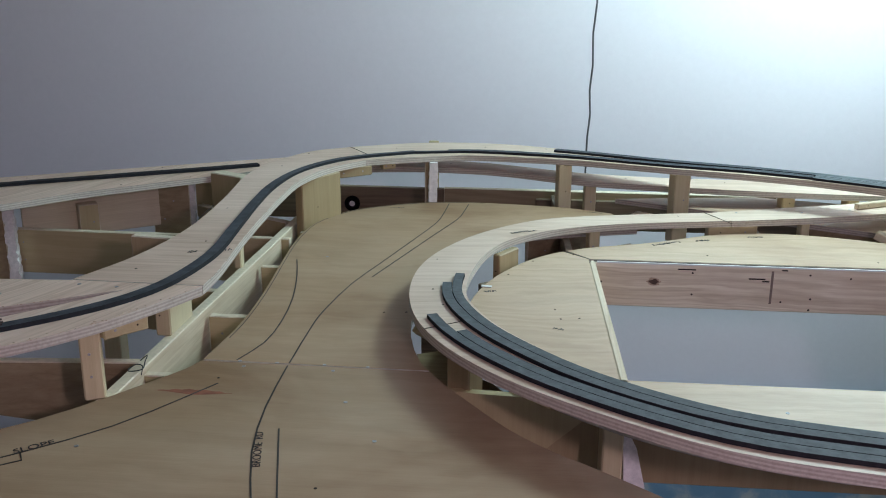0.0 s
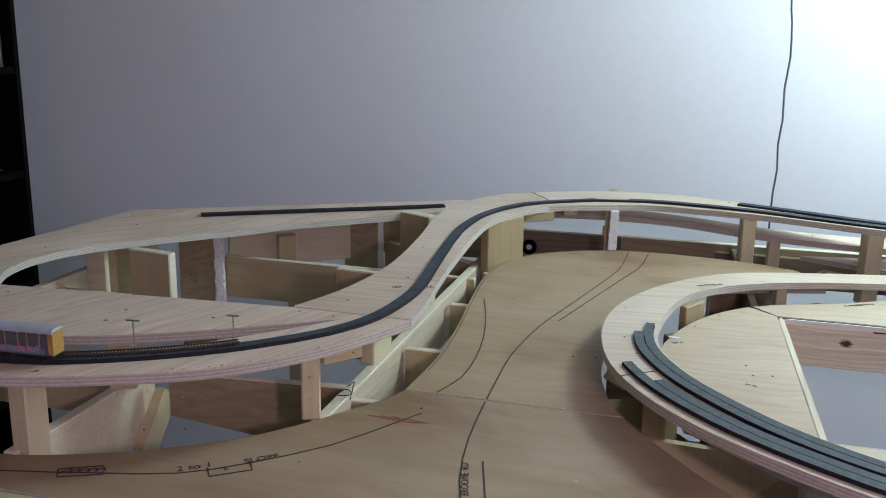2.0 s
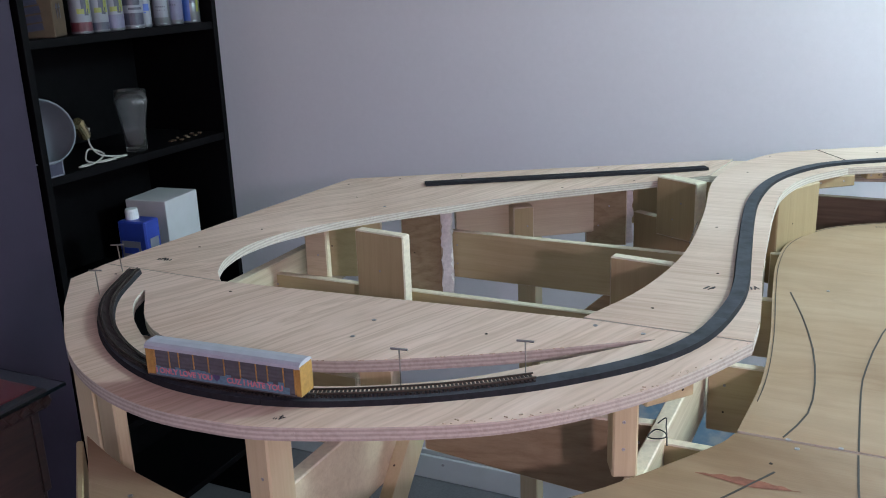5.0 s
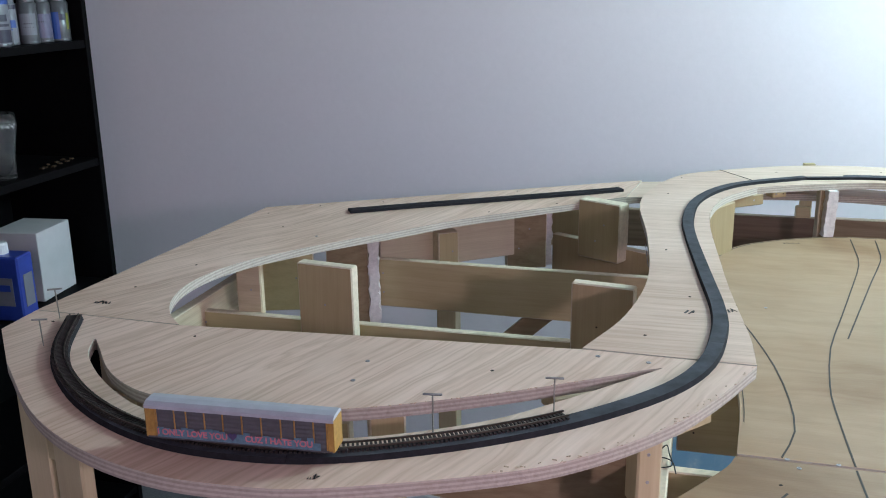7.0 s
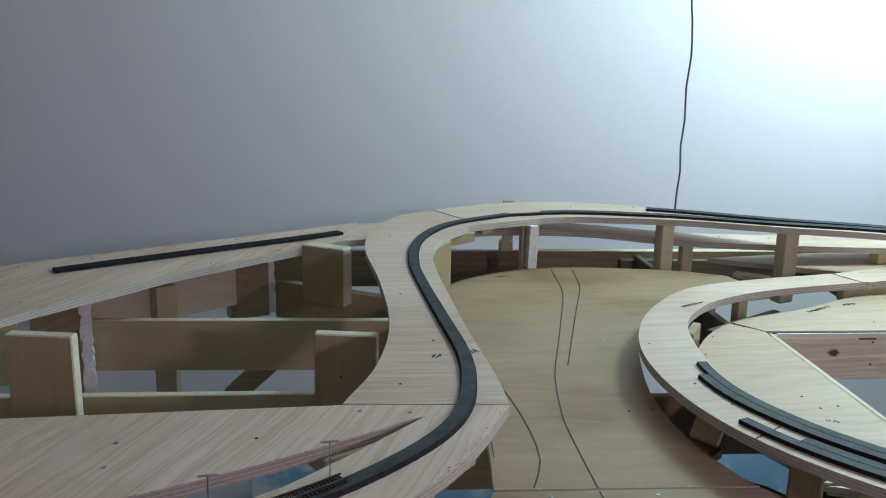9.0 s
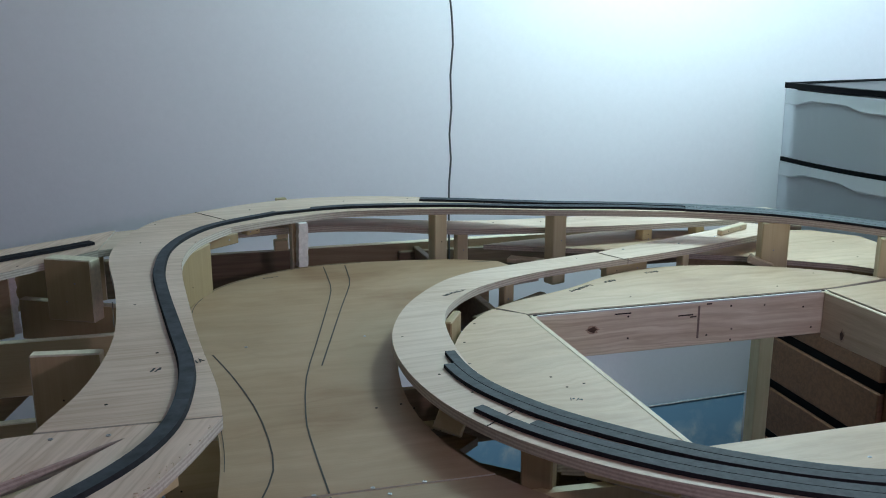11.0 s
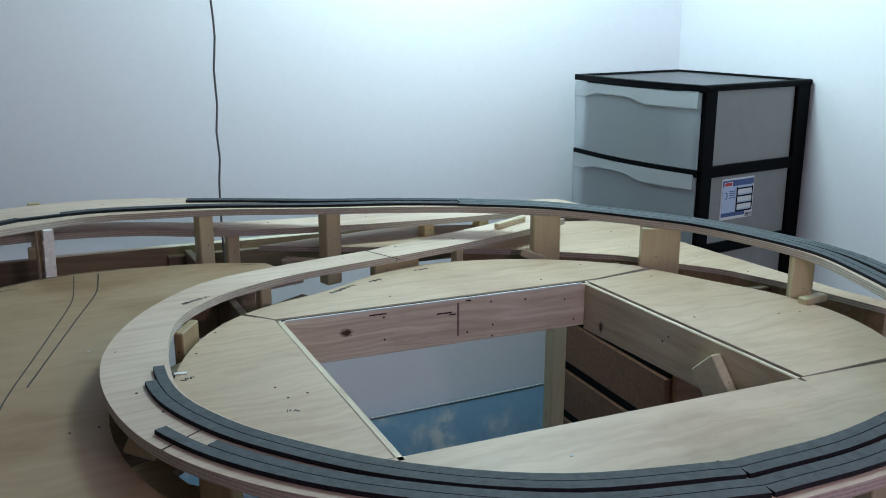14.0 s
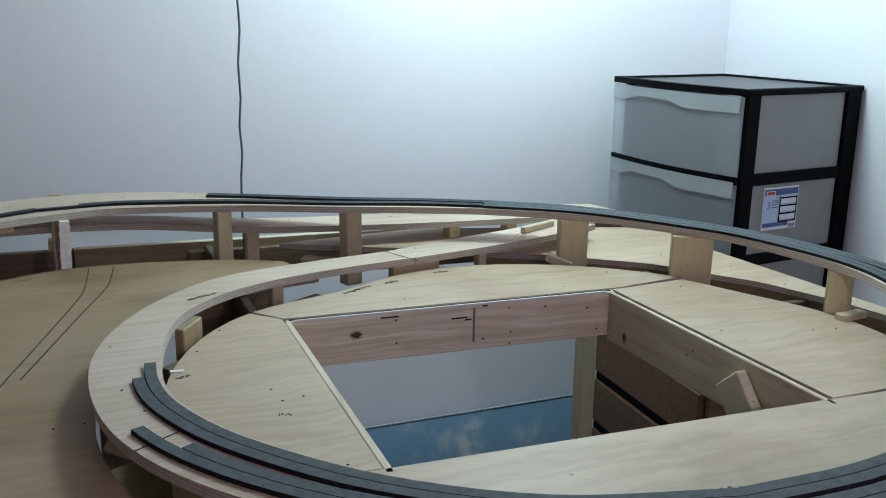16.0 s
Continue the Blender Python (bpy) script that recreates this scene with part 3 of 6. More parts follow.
slot += smooth_line([(-0.61, -0.551), (-0.686, -0.603), (-0.759, -0.648), (-0.868, -0.703), (-0.965, -0.723), (-1.062, -0.718), (-1.127, -0.683), (-1.182, -0.624), (-1.1985, -0.6055)], 4)
bed_loop = tagged(finish("plywood_roadbed", plate_bm(loop_out + [(-0.681, -0.515), (-0.95, -0.533), (-1.133, -0.547)], flat(Z4), PT, [slot]), [PLY, EDGE]),
                  "broad pinkish plywood loop sheet with a crescent slot", "roadbed", "plywood roadbed pieces")


def zl(x, y):
    """Height of the side sheet: it drops towards the rear and is banked, the outer edge higher."""
    s = min(1.0, max(0.0, (y + 0.541) / 0.55))
    u = min(1.0, max(0.0, (x + 1.32) / 0.64))
    inside = min(x + 1.322, ((x + 1.322) * 0.417 - (y - 0.078) * 0.642) / 0.7655)
    d = min(1.0, max(0.0, inside / 0.15))
    return 1.105 - s * (0.020 + 0.010 * u + 0.012 * d * (1 - 0.8 * u))



side_open = smooth_line([(-1.133, -0.545), (-1.165, -0.51), (-1.195, -0.456), (-1.213, -0.383), (-1.208, -0.293), (-1.172, -0.185), (-1.09, -0.045), (-0.99, 0.088), (-0.88, 0.19), (-0.78, 0.275), (-0.70, 0.345)], 4)
bed_side = tagged(finish("plywood_roadbed", plate_bm([(-1.325, -0.539)] + side_open + [(-0.68, 0.495), (-1.322, 0.078)], zl, PT), [PLY, EDGE]),
                  "wide plywood sheet rounding the rear corner", "roadbed", "plywood roadbed pieces")


side_tree = BVHTree.FromPolygons([v.co for v in bed_side.data.vertices], [tuple(p.vertices) for p in bed_side.data.polygons])


def on_side(x, y):
    """Height of the side sheet's upper face as it was sawn and bent."""
    hit = side_tree.ray_cast(Vector((x, y, 2.0)), Vector((0, 0, -1)))
    return hit[0].z if hit[0] else zl(x, y)


# ---------------------------------------------------------------- foam roadbed strips
def foam(line, label, half=0.0125, stagger=0, top=CORK_TOP, slit=0.0002, whole=False):
    """An underlay strip of two halves laid side by side, one of which may begin later."""
    ob = thing("foam_strip", label, "track underlay", "foam roadbed strips", at=line[0])
    back = Matrix.Translation([-c for c in line[0]])
    if whole:
        for a, b in ((0, 28), (28, 58), (58, len(line) - 1)):
            bm = sweep_bm(line[a : b + 1], half, 0.0, 0.005, None, 0.0018)
            bm.transform(back)
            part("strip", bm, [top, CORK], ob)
        return ob
    for side, skip in ((1, max(0, stagger)), (-1, max(0, -stagger))):
        bm = sweep_bm(offset_line(line, side * half / 2)[skip:], half / 2 - slit, 0.0, 0.005, None, 0.0004)
        bm.transform(back)
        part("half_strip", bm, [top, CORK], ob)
    return ob


def across(rows, f):
    """A line at the fraction f from the inner to the outer edge."""
    return [(r[2] + (r[0] - r[2]) * f, r[3] + (r[1] - r[3]) * f, r[4]) for r in rows]


main_line = smooth_line([(-1.258, -0.560, Z4), (-1.207, -0.655, Z4), (-1.140, -0.726, Z4), (-1.069, -0.774, Z4), (-0.995, -0.801, Z4), (-0.922, -0.805, Z4), (-0.858, -0.794, Z4),
                         (-0.792, -0.766, Z4), (-0.725, -0.727, Z4), (-0.657, -0.674, Z4), (-0.592, -0.602, Z4), (-0.557, -0.530, Z4), (-0.543, -0.44, Z4), (-0.543, -0.36, Z4),
                         (-0.556, -0.244, Z4), (-0.576, -0.06, 1.104), (-0.583, 0.055, 1.104), (-0.574, 0.18, 1.103), (-0.54, 0.285, 1.103), (-0.484, 0.366, 1.102), (-0.371, 0.446, 1.101)], 5)
foam(main_line, "dark grey foam underlay strip along the S curve", 0.0096, top=CORK_DARK, whole=True)
back_line = smooth_line([(-0.371, 0.446, 1.1008), (-0.248, 0.476, 1.0998), (-0.13, 0.470, 1.0985), (0.0, 0.445, 1.0972), (0.176, 0.39, 1.0952), (0.33, 0.35, 1.0942), (0.45, 0.302, 1.0932)], 5)
foam(back_line, "dark grey foam underlay strip on the back line", 0.0112, 3, CORK_DARK, 0.0001)
foam(across(upper, 0.70)[: 18], "second foam underlay strip beside the first", 0.0112, 0, CORK_DARK, 0.0001)
foam(across(helix_b, 0.25), "foam underlay strip round the loop", 0.0145)
foam(across(helix_b, 0.68), "foam underlay strip round the loop", 0.0145)
foam(across(helix, 0.25)[26:], "foam underlay strip with a staggered end on the loop", 0.0145, -2)
foam(across(helix, 0.68)[34:], "foam underlay strip with a cut end on the loop", 0.0145, 3)
loose = foam([(x, 0.092 + (x + 1.168) * 0.6636, on_side(x, 0.092 + (x + 1.168) * 0.6636) + 0.0004) for x in np.linspace(-1.168, -0.714, 13)], "loose straight foam strip on the side sheet", 0.0115)
for o in loose.children:
    o.data.materials[0] = CORK


# ---------------------------------------------------------------- risers
def riser(x, y, w, d, z0, z1, turn, label, material=PINE_UP):
    ob = tagged(finish("riser", box_bm(w, d, z1 - z0, pose(x, y, (z0 + z1) / 2, 0, 0, turn), 0.002), material), label, "riser", "risers")
    if material in (BAYPLY, PINE_OLD2) and w < 0.11:
        pale_edges(ob, last_box[0])
    joined.append((ob, *last_box))
    return ob


tagged(finish("riser", torn_bm(0.019, 0.022, 0.088, pose(-0.326, 0.413, 1.044, 0, 2, 10), 9, 0.06), WHITE_EDGE), "slim whitish riser with rough broken edges", "riser", "risers")
riser(-0.040, 0.445, 0.029, 0.03, 0.93, 1.0845, 15, "pine riser behind the deck")
riser(0.204, 0.395, 0.036, 0.03, 0.93, 1.082, 20, "pine riser behind the deck")
riser(0.604, 0.214, 0.056, 0.03, 0.93, 1.079, -12, "pine riser with a screw")
riser(0.759, 0.041, 0.073, 0.035, 0.93, 1.076, -28, "broad pine riser under the climbing roadbed")
riser(0.864, -0.220, 0.036, 0.03, 0.93, 1.072, -30, "pine riser near the corner sheet")
riser(-0.539, 0.226, 0.118, 0.02, 0.93, 1.0905, 62, "broad yellow-brown plywood riser under the S curve", BROWNPLY)
riser(-0.882, -0.803, 0.028, 0.032, 0.95, 1.092, -8, "square pine riser under the loop sheet")
riser(-0.609, -0.62, 0.024, 0.03, 0.998, 1.092, 25, "square pine riser on a girder")
corner_leg = thing("table_leg", "tall pine corner leg of two boards with a gap between", "leg", "table legs")
part("leg_board", box_bm(0.040, 0.012, 1.0925 - FLOOR, pose(-1.1950, -0.715, (1.0925 + FLOOR) / 2, 0, 0, -17), 0.0015), PINE_UP, corner_leg)
part("leg_board", box_bm(0.050, 0.014, 1.0925 - FLOOR, pose(-1.1440, -0.733, (1.0925 + FLOOR) / 2, 0, 0, -24), 0.002), PINE_UP, corner_leg)
part("filler_block", box_bm(0.014, 0.012, 0.066, pose(-1.1705, -0.722, 1.0590, 0, 0, -20), 0.001), PINE, corner_leg, "short pine filler under the sheet")
riser(-1.079, -0.235, 0.09, 0.019, 0.93, 1.088, -8, "upright brown plywood plate in the open bay", BAYPLY)
riser(-0.685, -0.235, 0.085, 0.018, 0.93, 1.086, -8, "upright brown plywood plate in the open bay", BAYPLY)
riser(-0.735, 0.265, 0.09, 0.03, 0.972, 1.082, -28, "upright plywood plate beside the S curve", BAYPLY)
upright = riser(-1.164, 0.062, 0.075, 0.018, 0.80, 1.06, 20, "plywood upright with a torn white edge", PINE_OLD2)
part("torn_edge", torn_bm(0.018, 0.024, 0.25, pose(-1.1205, 0.077, 0.93, 0, 0, 20), 3, 0.14), WHITE_EDGE, upright, "rough white torn edge")
upright = riser(-0.889, 0.317, 0.078, 0.03, 0.93, 1.059, 20, "brown upright with a rough white edge", PINE_OLD2)
part("torn_edge", torn_bm(0.015, 0.026, 0.12, pose(-0.849, 0.332, 0.995, 0, 0, 20), 5), WHITE_EDGE, upright, "rough white torn edge")
riser(-1.018, 0.192, 0.040, 0.032, 0.93, 1.0285, 37, "small brown block on the rear board", BAYPLY)
riser(-1.226, -0.190, 0.040, 0.014, 0.93, 1.083, 4, "pale plywood upright at the bay's corner", PALEPLY)
brown_board = board("rear_board", beam_bm((-0.835, 0.345), (-0.60, 0.215), 0.018, 0.075, 0.995), BAYPLY, "brown knotty board running under the S curve", "board")
board("bay_panel", beam_bm((-1.275, -0.12), (-1.165, -0.085), 0.012, 0.11, 1.07), PINE, "tan plywood panel at the bay's side", "board")
riser(-0.603, -0.388, 0.022, 0.082, 0.998, 1.0925, 0, "pale pine riser standing on the girder")
riser(-0.600, -0.105, 0.012, 0.02, 0.998, 1.0925, 0, "thin pine riser on the girder")
riser(0.02, 0.478, 0.026, 0.02, 0.93, 1.035, 10, "short pine riser under the low line")
riser(0.445, 0.465, 0.03, 0.025, 0.984, 1.021, 20, "small block under the low line", PINE)
riser(0.585, 0.480, 0.03, 0.025, 0.984, 1.015, 20, "small block under the low line", PINE)
riser(0.012, 0.150, 0.022, 0.02, 0.93, 1.019, 20, "short post under the loop roadbed")
riser(-0.146, -0.052, 0.014, 0.062, 0.95, 1.027, -30, "drilled brown block under the loop", BROWNPLY)
riser(0.285, 0.232, 0.10, 0.02, 0.985, 1.013, 12, "flat pine splice block under the branch", PINE)
riser(0.43, 0.262, 0.018, 0.02, 0.93, 1.015, 12, "short post under the branch roadbed")
riser(-0.002, -0.60, 0.024, 0.03, 0.80, 0.989, 5, "pine post under the loop's front")
split = bmesh.new()
shape = ((0.0112, 0.975), (0.0180, 0.972), (0.0287, 0.951), (0.0391, 0.9076), (0.043, 0.86), (0.014, 0.86), (0.0145, 0.9135))
fronts = [split.verts.new((x, -0.604, z)) for x, z in shape]
backs = [split.verts.new((x, -0.592, z)) for x, z in shape]
split.faces.new(fronts)
split.faces.new(backs[::-1])
for k in range(len(shape)):
    split.faces.new((fronts[k], backs[k], backs[(k + 1) % len(shape)], fronts[(k + 1) % len(shape)]))
# white stands in for light that reaches the stick through the gap
tagged(finish("split_stick", split, WHITE_EDGE), "split stick beside a post, pale for the light on it", "stick")
riser(-0.178, -0.520, 0.035, 0.030, 0.88, 1.0425, -32, "brown riser under the loop's outer edge", BROWNPLY)
board("gusset_plate", box_bm(0.036, 0.038, 0.012, pose(-0.238, -0.384, 1.012, 48, 10, -35)), BAYPLY, "small pale block slanted under the loop", "gusset")
# under the front loop sheet: a joist, a riser and a cleat seen through the slot
board("joist", beam_bm((-1.29, -0.606), (-0.905, -0.606), 0.014, 0.09, 1.042), PINE, "plywood joist on edge under the loop sheet", "joist")
riser(-0.851, -0.652, 0.034, 0.07, 1.03, 1.0925, 22, "tan plywood riser under the loop sheet's middle", BAYPLY)
riser(-1.1845, -0.575, 0.19, 0.016, 0.96, 1.0925, -40, "tan plywood plate under the loop sheet's rounded end", BAYPLY)
board("cleat", box_bm(0.085, 0.03, 0.018, pose(-0.668, -0.577, 1.0834, 0, 0, 34)), PALEPLY, "pale cleat under the slot's pointed end", "cleat")
board("cleat", box_bm(0.09, 0.014, 0.020, pose(-0.490, 0.327, 1.0795, 0, 0, 38)), BROWNPLY, "brown cleat under the inner edge of the back line", "cleat")
riser(-0.352, 0.600, 0.030, 0.02, 0.93, 1.012, 3, "small pine block behind the slim riser", PINE)
riser(-0.3385, 0.433, 0.016, 0.024, 0.93, 1.0872, 10, "slim brown riser beside a rough white edge", PINE_OLD2)
board("splice_block", box_bm(0.10, 0.012, 0.012, pose(0.588, 0.338, 1.0366, 0, 0, 27)), PALEPLY, "pale splice block on the branch roadbed", "block")
board("rear_board", beam_bm((-0.862, 0.395), (-0.70, 0.43), 0.014, 0.10, 1.055), BAYPLY, "tan plywood board closing the bay's rear corner", "board")
board("scrap_block", box_bm(0.05, 0.02, 0.016, pose(0.575, 0.208, 0.996, 0, 20, -30)), PALEPLY, "small pale offcut at a riser's foot", "scrap")
riser(-0.105, -0.60, 0.10, 0.02, 1.018, 1.0435, -42, "pine cleat screwed under the loop", PINE)
board("cleat", box_bm(0.055, 0.028, 0.018, pose(-0.578, -0.602, 1.0822, 0, 0, 50)), PINE, "pine cleat under the loop sheet's edge", "cleat")
board("cleat", box_bm(0.03, 0.022, 0.014, pose(-0.425, 0.400, 1.0815, 0, 0, 30)), PINE, "small pale block under the back line", "cleat")
board("scrap_block", box_bm(0.055, 0.018, 0.012, pose(0.862, -0.254, 1.0045, 0, 0, 8)), PINE_UP, "small pale offcut at a riser's foot", "scrap")
board("scrap_block", box_bm(0.024, 0.012, 0.008, pose(-0.347, 0.612, 1.097, 0, 0, 5)), PINE, "small scrap of wood on the back edge", "scrap")
board("metal_tab", box_bm(0.017, 0.008, 0.0012, pose(-0.172, -0.169, 1.0008, 0, 0, -8), 0.0002), TRIMW, "small white tab lying on the sheet's edge", "tab")
board("scrap_prop", box_bm(0.024, 0.012, 0.17, pose(-0.347, 0.612, 1.008, 0, 0, 5)), PINE_UP, "thin stick propped behind the back line", "stick")
gusset = bmesh.new()
shape = ((-0.235, 0.992), (-0.030, 0.986), (-0.026, 0.966), (-0.080, 0.916), (-0.115, 0.885), (-0.235, 0.885))
fronts = [gusset.verts.new((x, -0.548, z)) for x, z in shape]
backs = [gusset.verts.new((x, -0.536, z)) for x, z in shape]
gusset.faces.new(fronts)
gusset.faces.new(backs[::-1])
for k in range(len(shape)):
    gusset.faces.new((fronts[k], backs[k], backs[(k + 1) % len(shape)], fronts[(k + 1) % len(shape)]))
tagged(finish("gusset_plate", gusset, BAYPLY), "pale upright plywood gusset with a slanted end", "gusset")
board("gusset_plate", box_bm(0.06, 0.045, 0.010, pose(-0.230, -0.205, 0.935, 0, 0, 60)), PINE, "pale plywood gusset under the loop", "gusset")
tagged(finish("backing_plate", plate_bm([(-0.27, -0.28), (-0.19, -0.24), (-0.17, -0.27), (-0.205, -0.30), (-0.19, -0.34), (-0.15, -0.375), (-0.12, -0.42), (-0.06, -0.50), (-0.14, -0.53), (-0.22, -0.47)], flat(0.925), 0.012), [PINE_OLD2, PINE_STAIN_SHADE]), "brown plywood plate low under the loop", "plate", "benchwork boards")
tagged(finish("backing_plate", plate_bm([(-0.20, -0.12), (-0.13, -0.02), (-0.05, 0.07), (0.03, 0.125), (0.06, 0.085), (-0.01, 0.03), (-0.10, -0.06), (-0.15, -0.15)], flat(0.945), 0.012), [PINE_OLD2, PINE_STAIN_SHADE]), "brown plywood plate low under the loop", "plate", "benchwork boards")
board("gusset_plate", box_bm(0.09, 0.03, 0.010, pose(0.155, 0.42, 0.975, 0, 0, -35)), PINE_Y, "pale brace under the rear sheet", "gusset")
# joists below the sheets take the darker pine, their shade in its colour
board("joist", beam_bm((-0.27, -0.225), (-0.02, -0.225), 0.014, 0.09, TOP), PINE_STAIN_SHADE, "joist under the loop with painted shade", "joist")
board("joist", beam_bm((-0.125, -0.44), (-0.02, -0.44), 0.014, 0.09, TOP), PINE_STAIN_SHADE, "joist under the loop with painted shade", "joist")
board("joist", beam_bm((-0.03, 0.04), (-0.06, 0.60), 0.014, 0.09, TOP - 0.002), PINE_STAIN_SHADE, "joist under the deck's back with painted shade", "joist")
board("joist", beam_bm((0.35, 0.03), (0.35, 0.57), 0.014, 0.052, 0.98), PINE_STAIN_SHADE, "joist under the rear sheet with painted shade", "joist")
board("joist", beam_bm((0.62, -0.10), (0.95, -0.10), 0.014, 0.052, 0.98), PINE_STAIN_SHADE, "joist under the rear sheet with painted shade", "joist")
board("joist", beam_bm((0.60, 0.02), (0.90, 0.30), 0.014, 0.052, 0.98), PINE_STAIN_SHADE, "joist under the rear sheet with painted shade", "joist")
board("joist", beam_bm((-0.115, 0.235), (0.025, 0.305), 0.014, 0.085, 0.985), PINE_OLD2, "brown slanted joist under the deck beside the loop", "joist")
board("joist", beam_bm((-0.185, -0.115), (-0.02, 0.025), 0.016, 0.085, 0.985), PINE_STAIN_SHADE, "slanted joist under the loop with painted shade", "joist")
board("joist", beam_bm((-0.075, 0.055), (0.09, 0.165), 0.016, 0.085, 0.985), PINE_STAIN_SHADE, "slanted joist under the loop with painted shade", "joist")
board("front_rail", beam_bm((-1.005, -0.908), (0.09, -0.906), 0.018, 0.09, 0.999), PINE, "pale pine rail along the deck's front edge", "rail")
board("corner_rail", beam_bm((-1.151, -0.776), (-1.024, -0.898), 0.007, 0.085, 0.999), BAYPLY, "thin plywood strip across the deck's corner", "rail")
for x, y, lab in ((-1.045, 0.31, "pine table leg standing on the carpet"), (0.835, 0.55, "pine table leg near the painted backdrop"), (0.86, -0.42, "pine table leg at the table's end"), (-0.92, -0.72, "pine table leg under the front loop"), (-0.15, -0.80, "pine table leg under the front deck")):
    tagged(finish("table_leg", span_box(x - 0.02, x + 0.02, y - 0.02, y + 0.02, FLOOR, 0.93, 0.002), PINE_UP), lab, "leg", "table legs")
board("leg_brace", box_bm(0.26, 0.018, 0.04, pose(-0.835, 0.33, 0.845, 0, -43, 0)), PINE_OLD2, "slanted pine brace of a table leg", "brace")
board("ledger", beam_bm((-0.10, 0.56), (0.92, 0.56), 0.018, 0.07, 0.978), PINE_STAIN_SHADE, "dark ledger board under the rear sheet", "ledger")


# ---------------------------------------------------------------- marks, screws and notes on the wood
def flat_line(points, z, width, parent, material=PENCIL, name="pencil_line", per=2):
    line = smooth_line([(p[0], p[1], z) for p in points], per)
    return part(name, sweep_bm(line, width / 2, 0.0, 0.0004), material, parent)


Z = 1.0001
flat_line([(-0.288, 0.392), (-0.291, 0.30), (-0.297, 0.225), (-0.322, 0.11), (-0.362, -0.06), (-0.390, -0.18), (-0.405, -0.30), (-0.408, -0.37), (-0.405, -0.506)], Z, 0.0019, deck_far)
flat_line([(-0.405, -0.514), (-0.399, -0.631), (-0.383, -0.736), (-0.350, -0.845)], Z, 0.0019, deck_near)
flat_line([(-0.245, 0.392), (-0.250, 0.32), (-0.258, 0.255), (-0.292, 0.13), (-0.363, -0.14)], Z, 0.0021, deck_far)
flat_line([(-0.512, -0.058), (-0.488, -0.15), (-0.466, -0.26), (-0.456, -0.36), (-0.457, -0.44), (-0.475, -0.503)], Z, 0.0019, deck_far)
flat_line([(-0.369, -0.683), (-0.330, -0.83)], Z, 0.0019, deck_near)
flat_line([(-0.475, -0.575), (-0.503, -0.622), (-0.552, -0.697), (-0.623, -0.767), (-0.687, -0.812), (-0.767, -0.836), (-0.87, -0.862), (-0.93, -0.868)], Z, 0.0021, deck_near)
flat_line([(-0.661, -0.791), (-0.649, -0.808), (-0.611, -0.780), (-0.622, -0.764)], Z, 0.0021, deck_near, per=1)
flat_line([(-0.817, -0.842), (-0.774, -0.820), (-0.763, -0.838), (-0.807, -0.858), (-0.817, -0.842)], Z, 0.0022, deck_near, per=1)
for k in range(5):
    flat_line([(-0.812 + 0.009 * k, -0.850 + 0.004 * k), (-0.803 + 0.008 * k, -0.838 + 0.0035 * k), (-0.797 + 0.008 * k, -0.846 + 0.004 * k)], Z, 0.0019, deck_near)
rim_line = offset_line([(x, y, Z) for x, y in road_back], -0.0045)
part("pencil_line", sweep_bm(rim_line[3:48], 0.0005, 0.0, 0.0004), PENCIL, deck_far)
text_mesh("note", "BROOME  RD", 0.0128, pose(-0.378, -0.730, Z + 0.0004, 0, 0, 104), INK, deck_near, "black hand-lettered road name")
text_mesh("note", "2 to 1", 0.0165, pose(-0.676, -0.793, Z + 0.0004, 0, 0, 36), INK, deck_near, "black hand-lettered slope note")
text_mesh("note", "SLOPE", 0.0150, pose(-0.613, -0.752, Z + 0.0004, 0, 0, 40), INK, deck_near, "black hand-lettered slope note")
text_mesh("note", "6", 0.012, pose(-0.640, -0.787, Z + 0.0004, 0, 0, 38), INK, deck_near)
text_mesh("note", '4"', 0.012, pose(-0.852, -0.822, Z4 + 0.0004, 0, 0, 188), INK, bed_loop, "black hand-written height")
flat_line([(-0.527, 0.497), (-0.460, 0.392)], 1.1022, 0.0022, bed_s, HOLE_GAP_SHADE, "seam", 2)
flat_line([(0.236, 0.262), (0.276, 0.176)], 1.0275, 0.0018, bed_ring, HOLE_GAP_SHADE, "seam", 2)
flat_line([(-0.231, -0.5), (-0.160, -0.449)], 1.0527, 0.0014, bed_ring, HOLE_GAP_SHADE, "seam", 2)
flat_line([(-0.640, -0.10), (-0.630, -0.21)], 1.1052, 0.0010, bed_s, PENCIL, "pencil_line", 2)
part("white_strip", span_box(0.012, 0.556, -0.0122, -0.0092, 0.9985, 1.0016, 0.0004), TRIMW, back_frame, "thin white strip along the upper edge")
# solid dark strip paints the shade of the joint behind the board
part("open_joint", span_box(0.006, 0.566, -0.0090, -0.0020, 0.9985, 1.0008, 0), HOLE_GAP_SHADE, back_frame, "dark strip painting the joint's shade behind the white strip")
mark = bmesh.new()
n = 12
upv = [mark.verts.new((-0.543 + 0.094 * k / n, -0.603 + 0.0065 * math.sin(math.pi * k / n) + 0.0015 * math.sin(9 * k), Z + 0.0003)) for k in range(n + 1)]
dnv = [mark.verts.new((-0.543 + 0.094 * k / n, -0.603 - 0.0055 * math.sin(math.pi * k / n) + 0.0012 * math.sin(7 * k) - 0.0006, Z + 0.0003)) for k in range(n + 1)]
for k in range(n):
    mark.faces.new((dnv[k], dnv[k + 1], upv[k + 1], upv[k]))
part("torn_patch", mark, REDMARK, deck_near, "reddish torn veneer patch")

rng = random.Random(4)


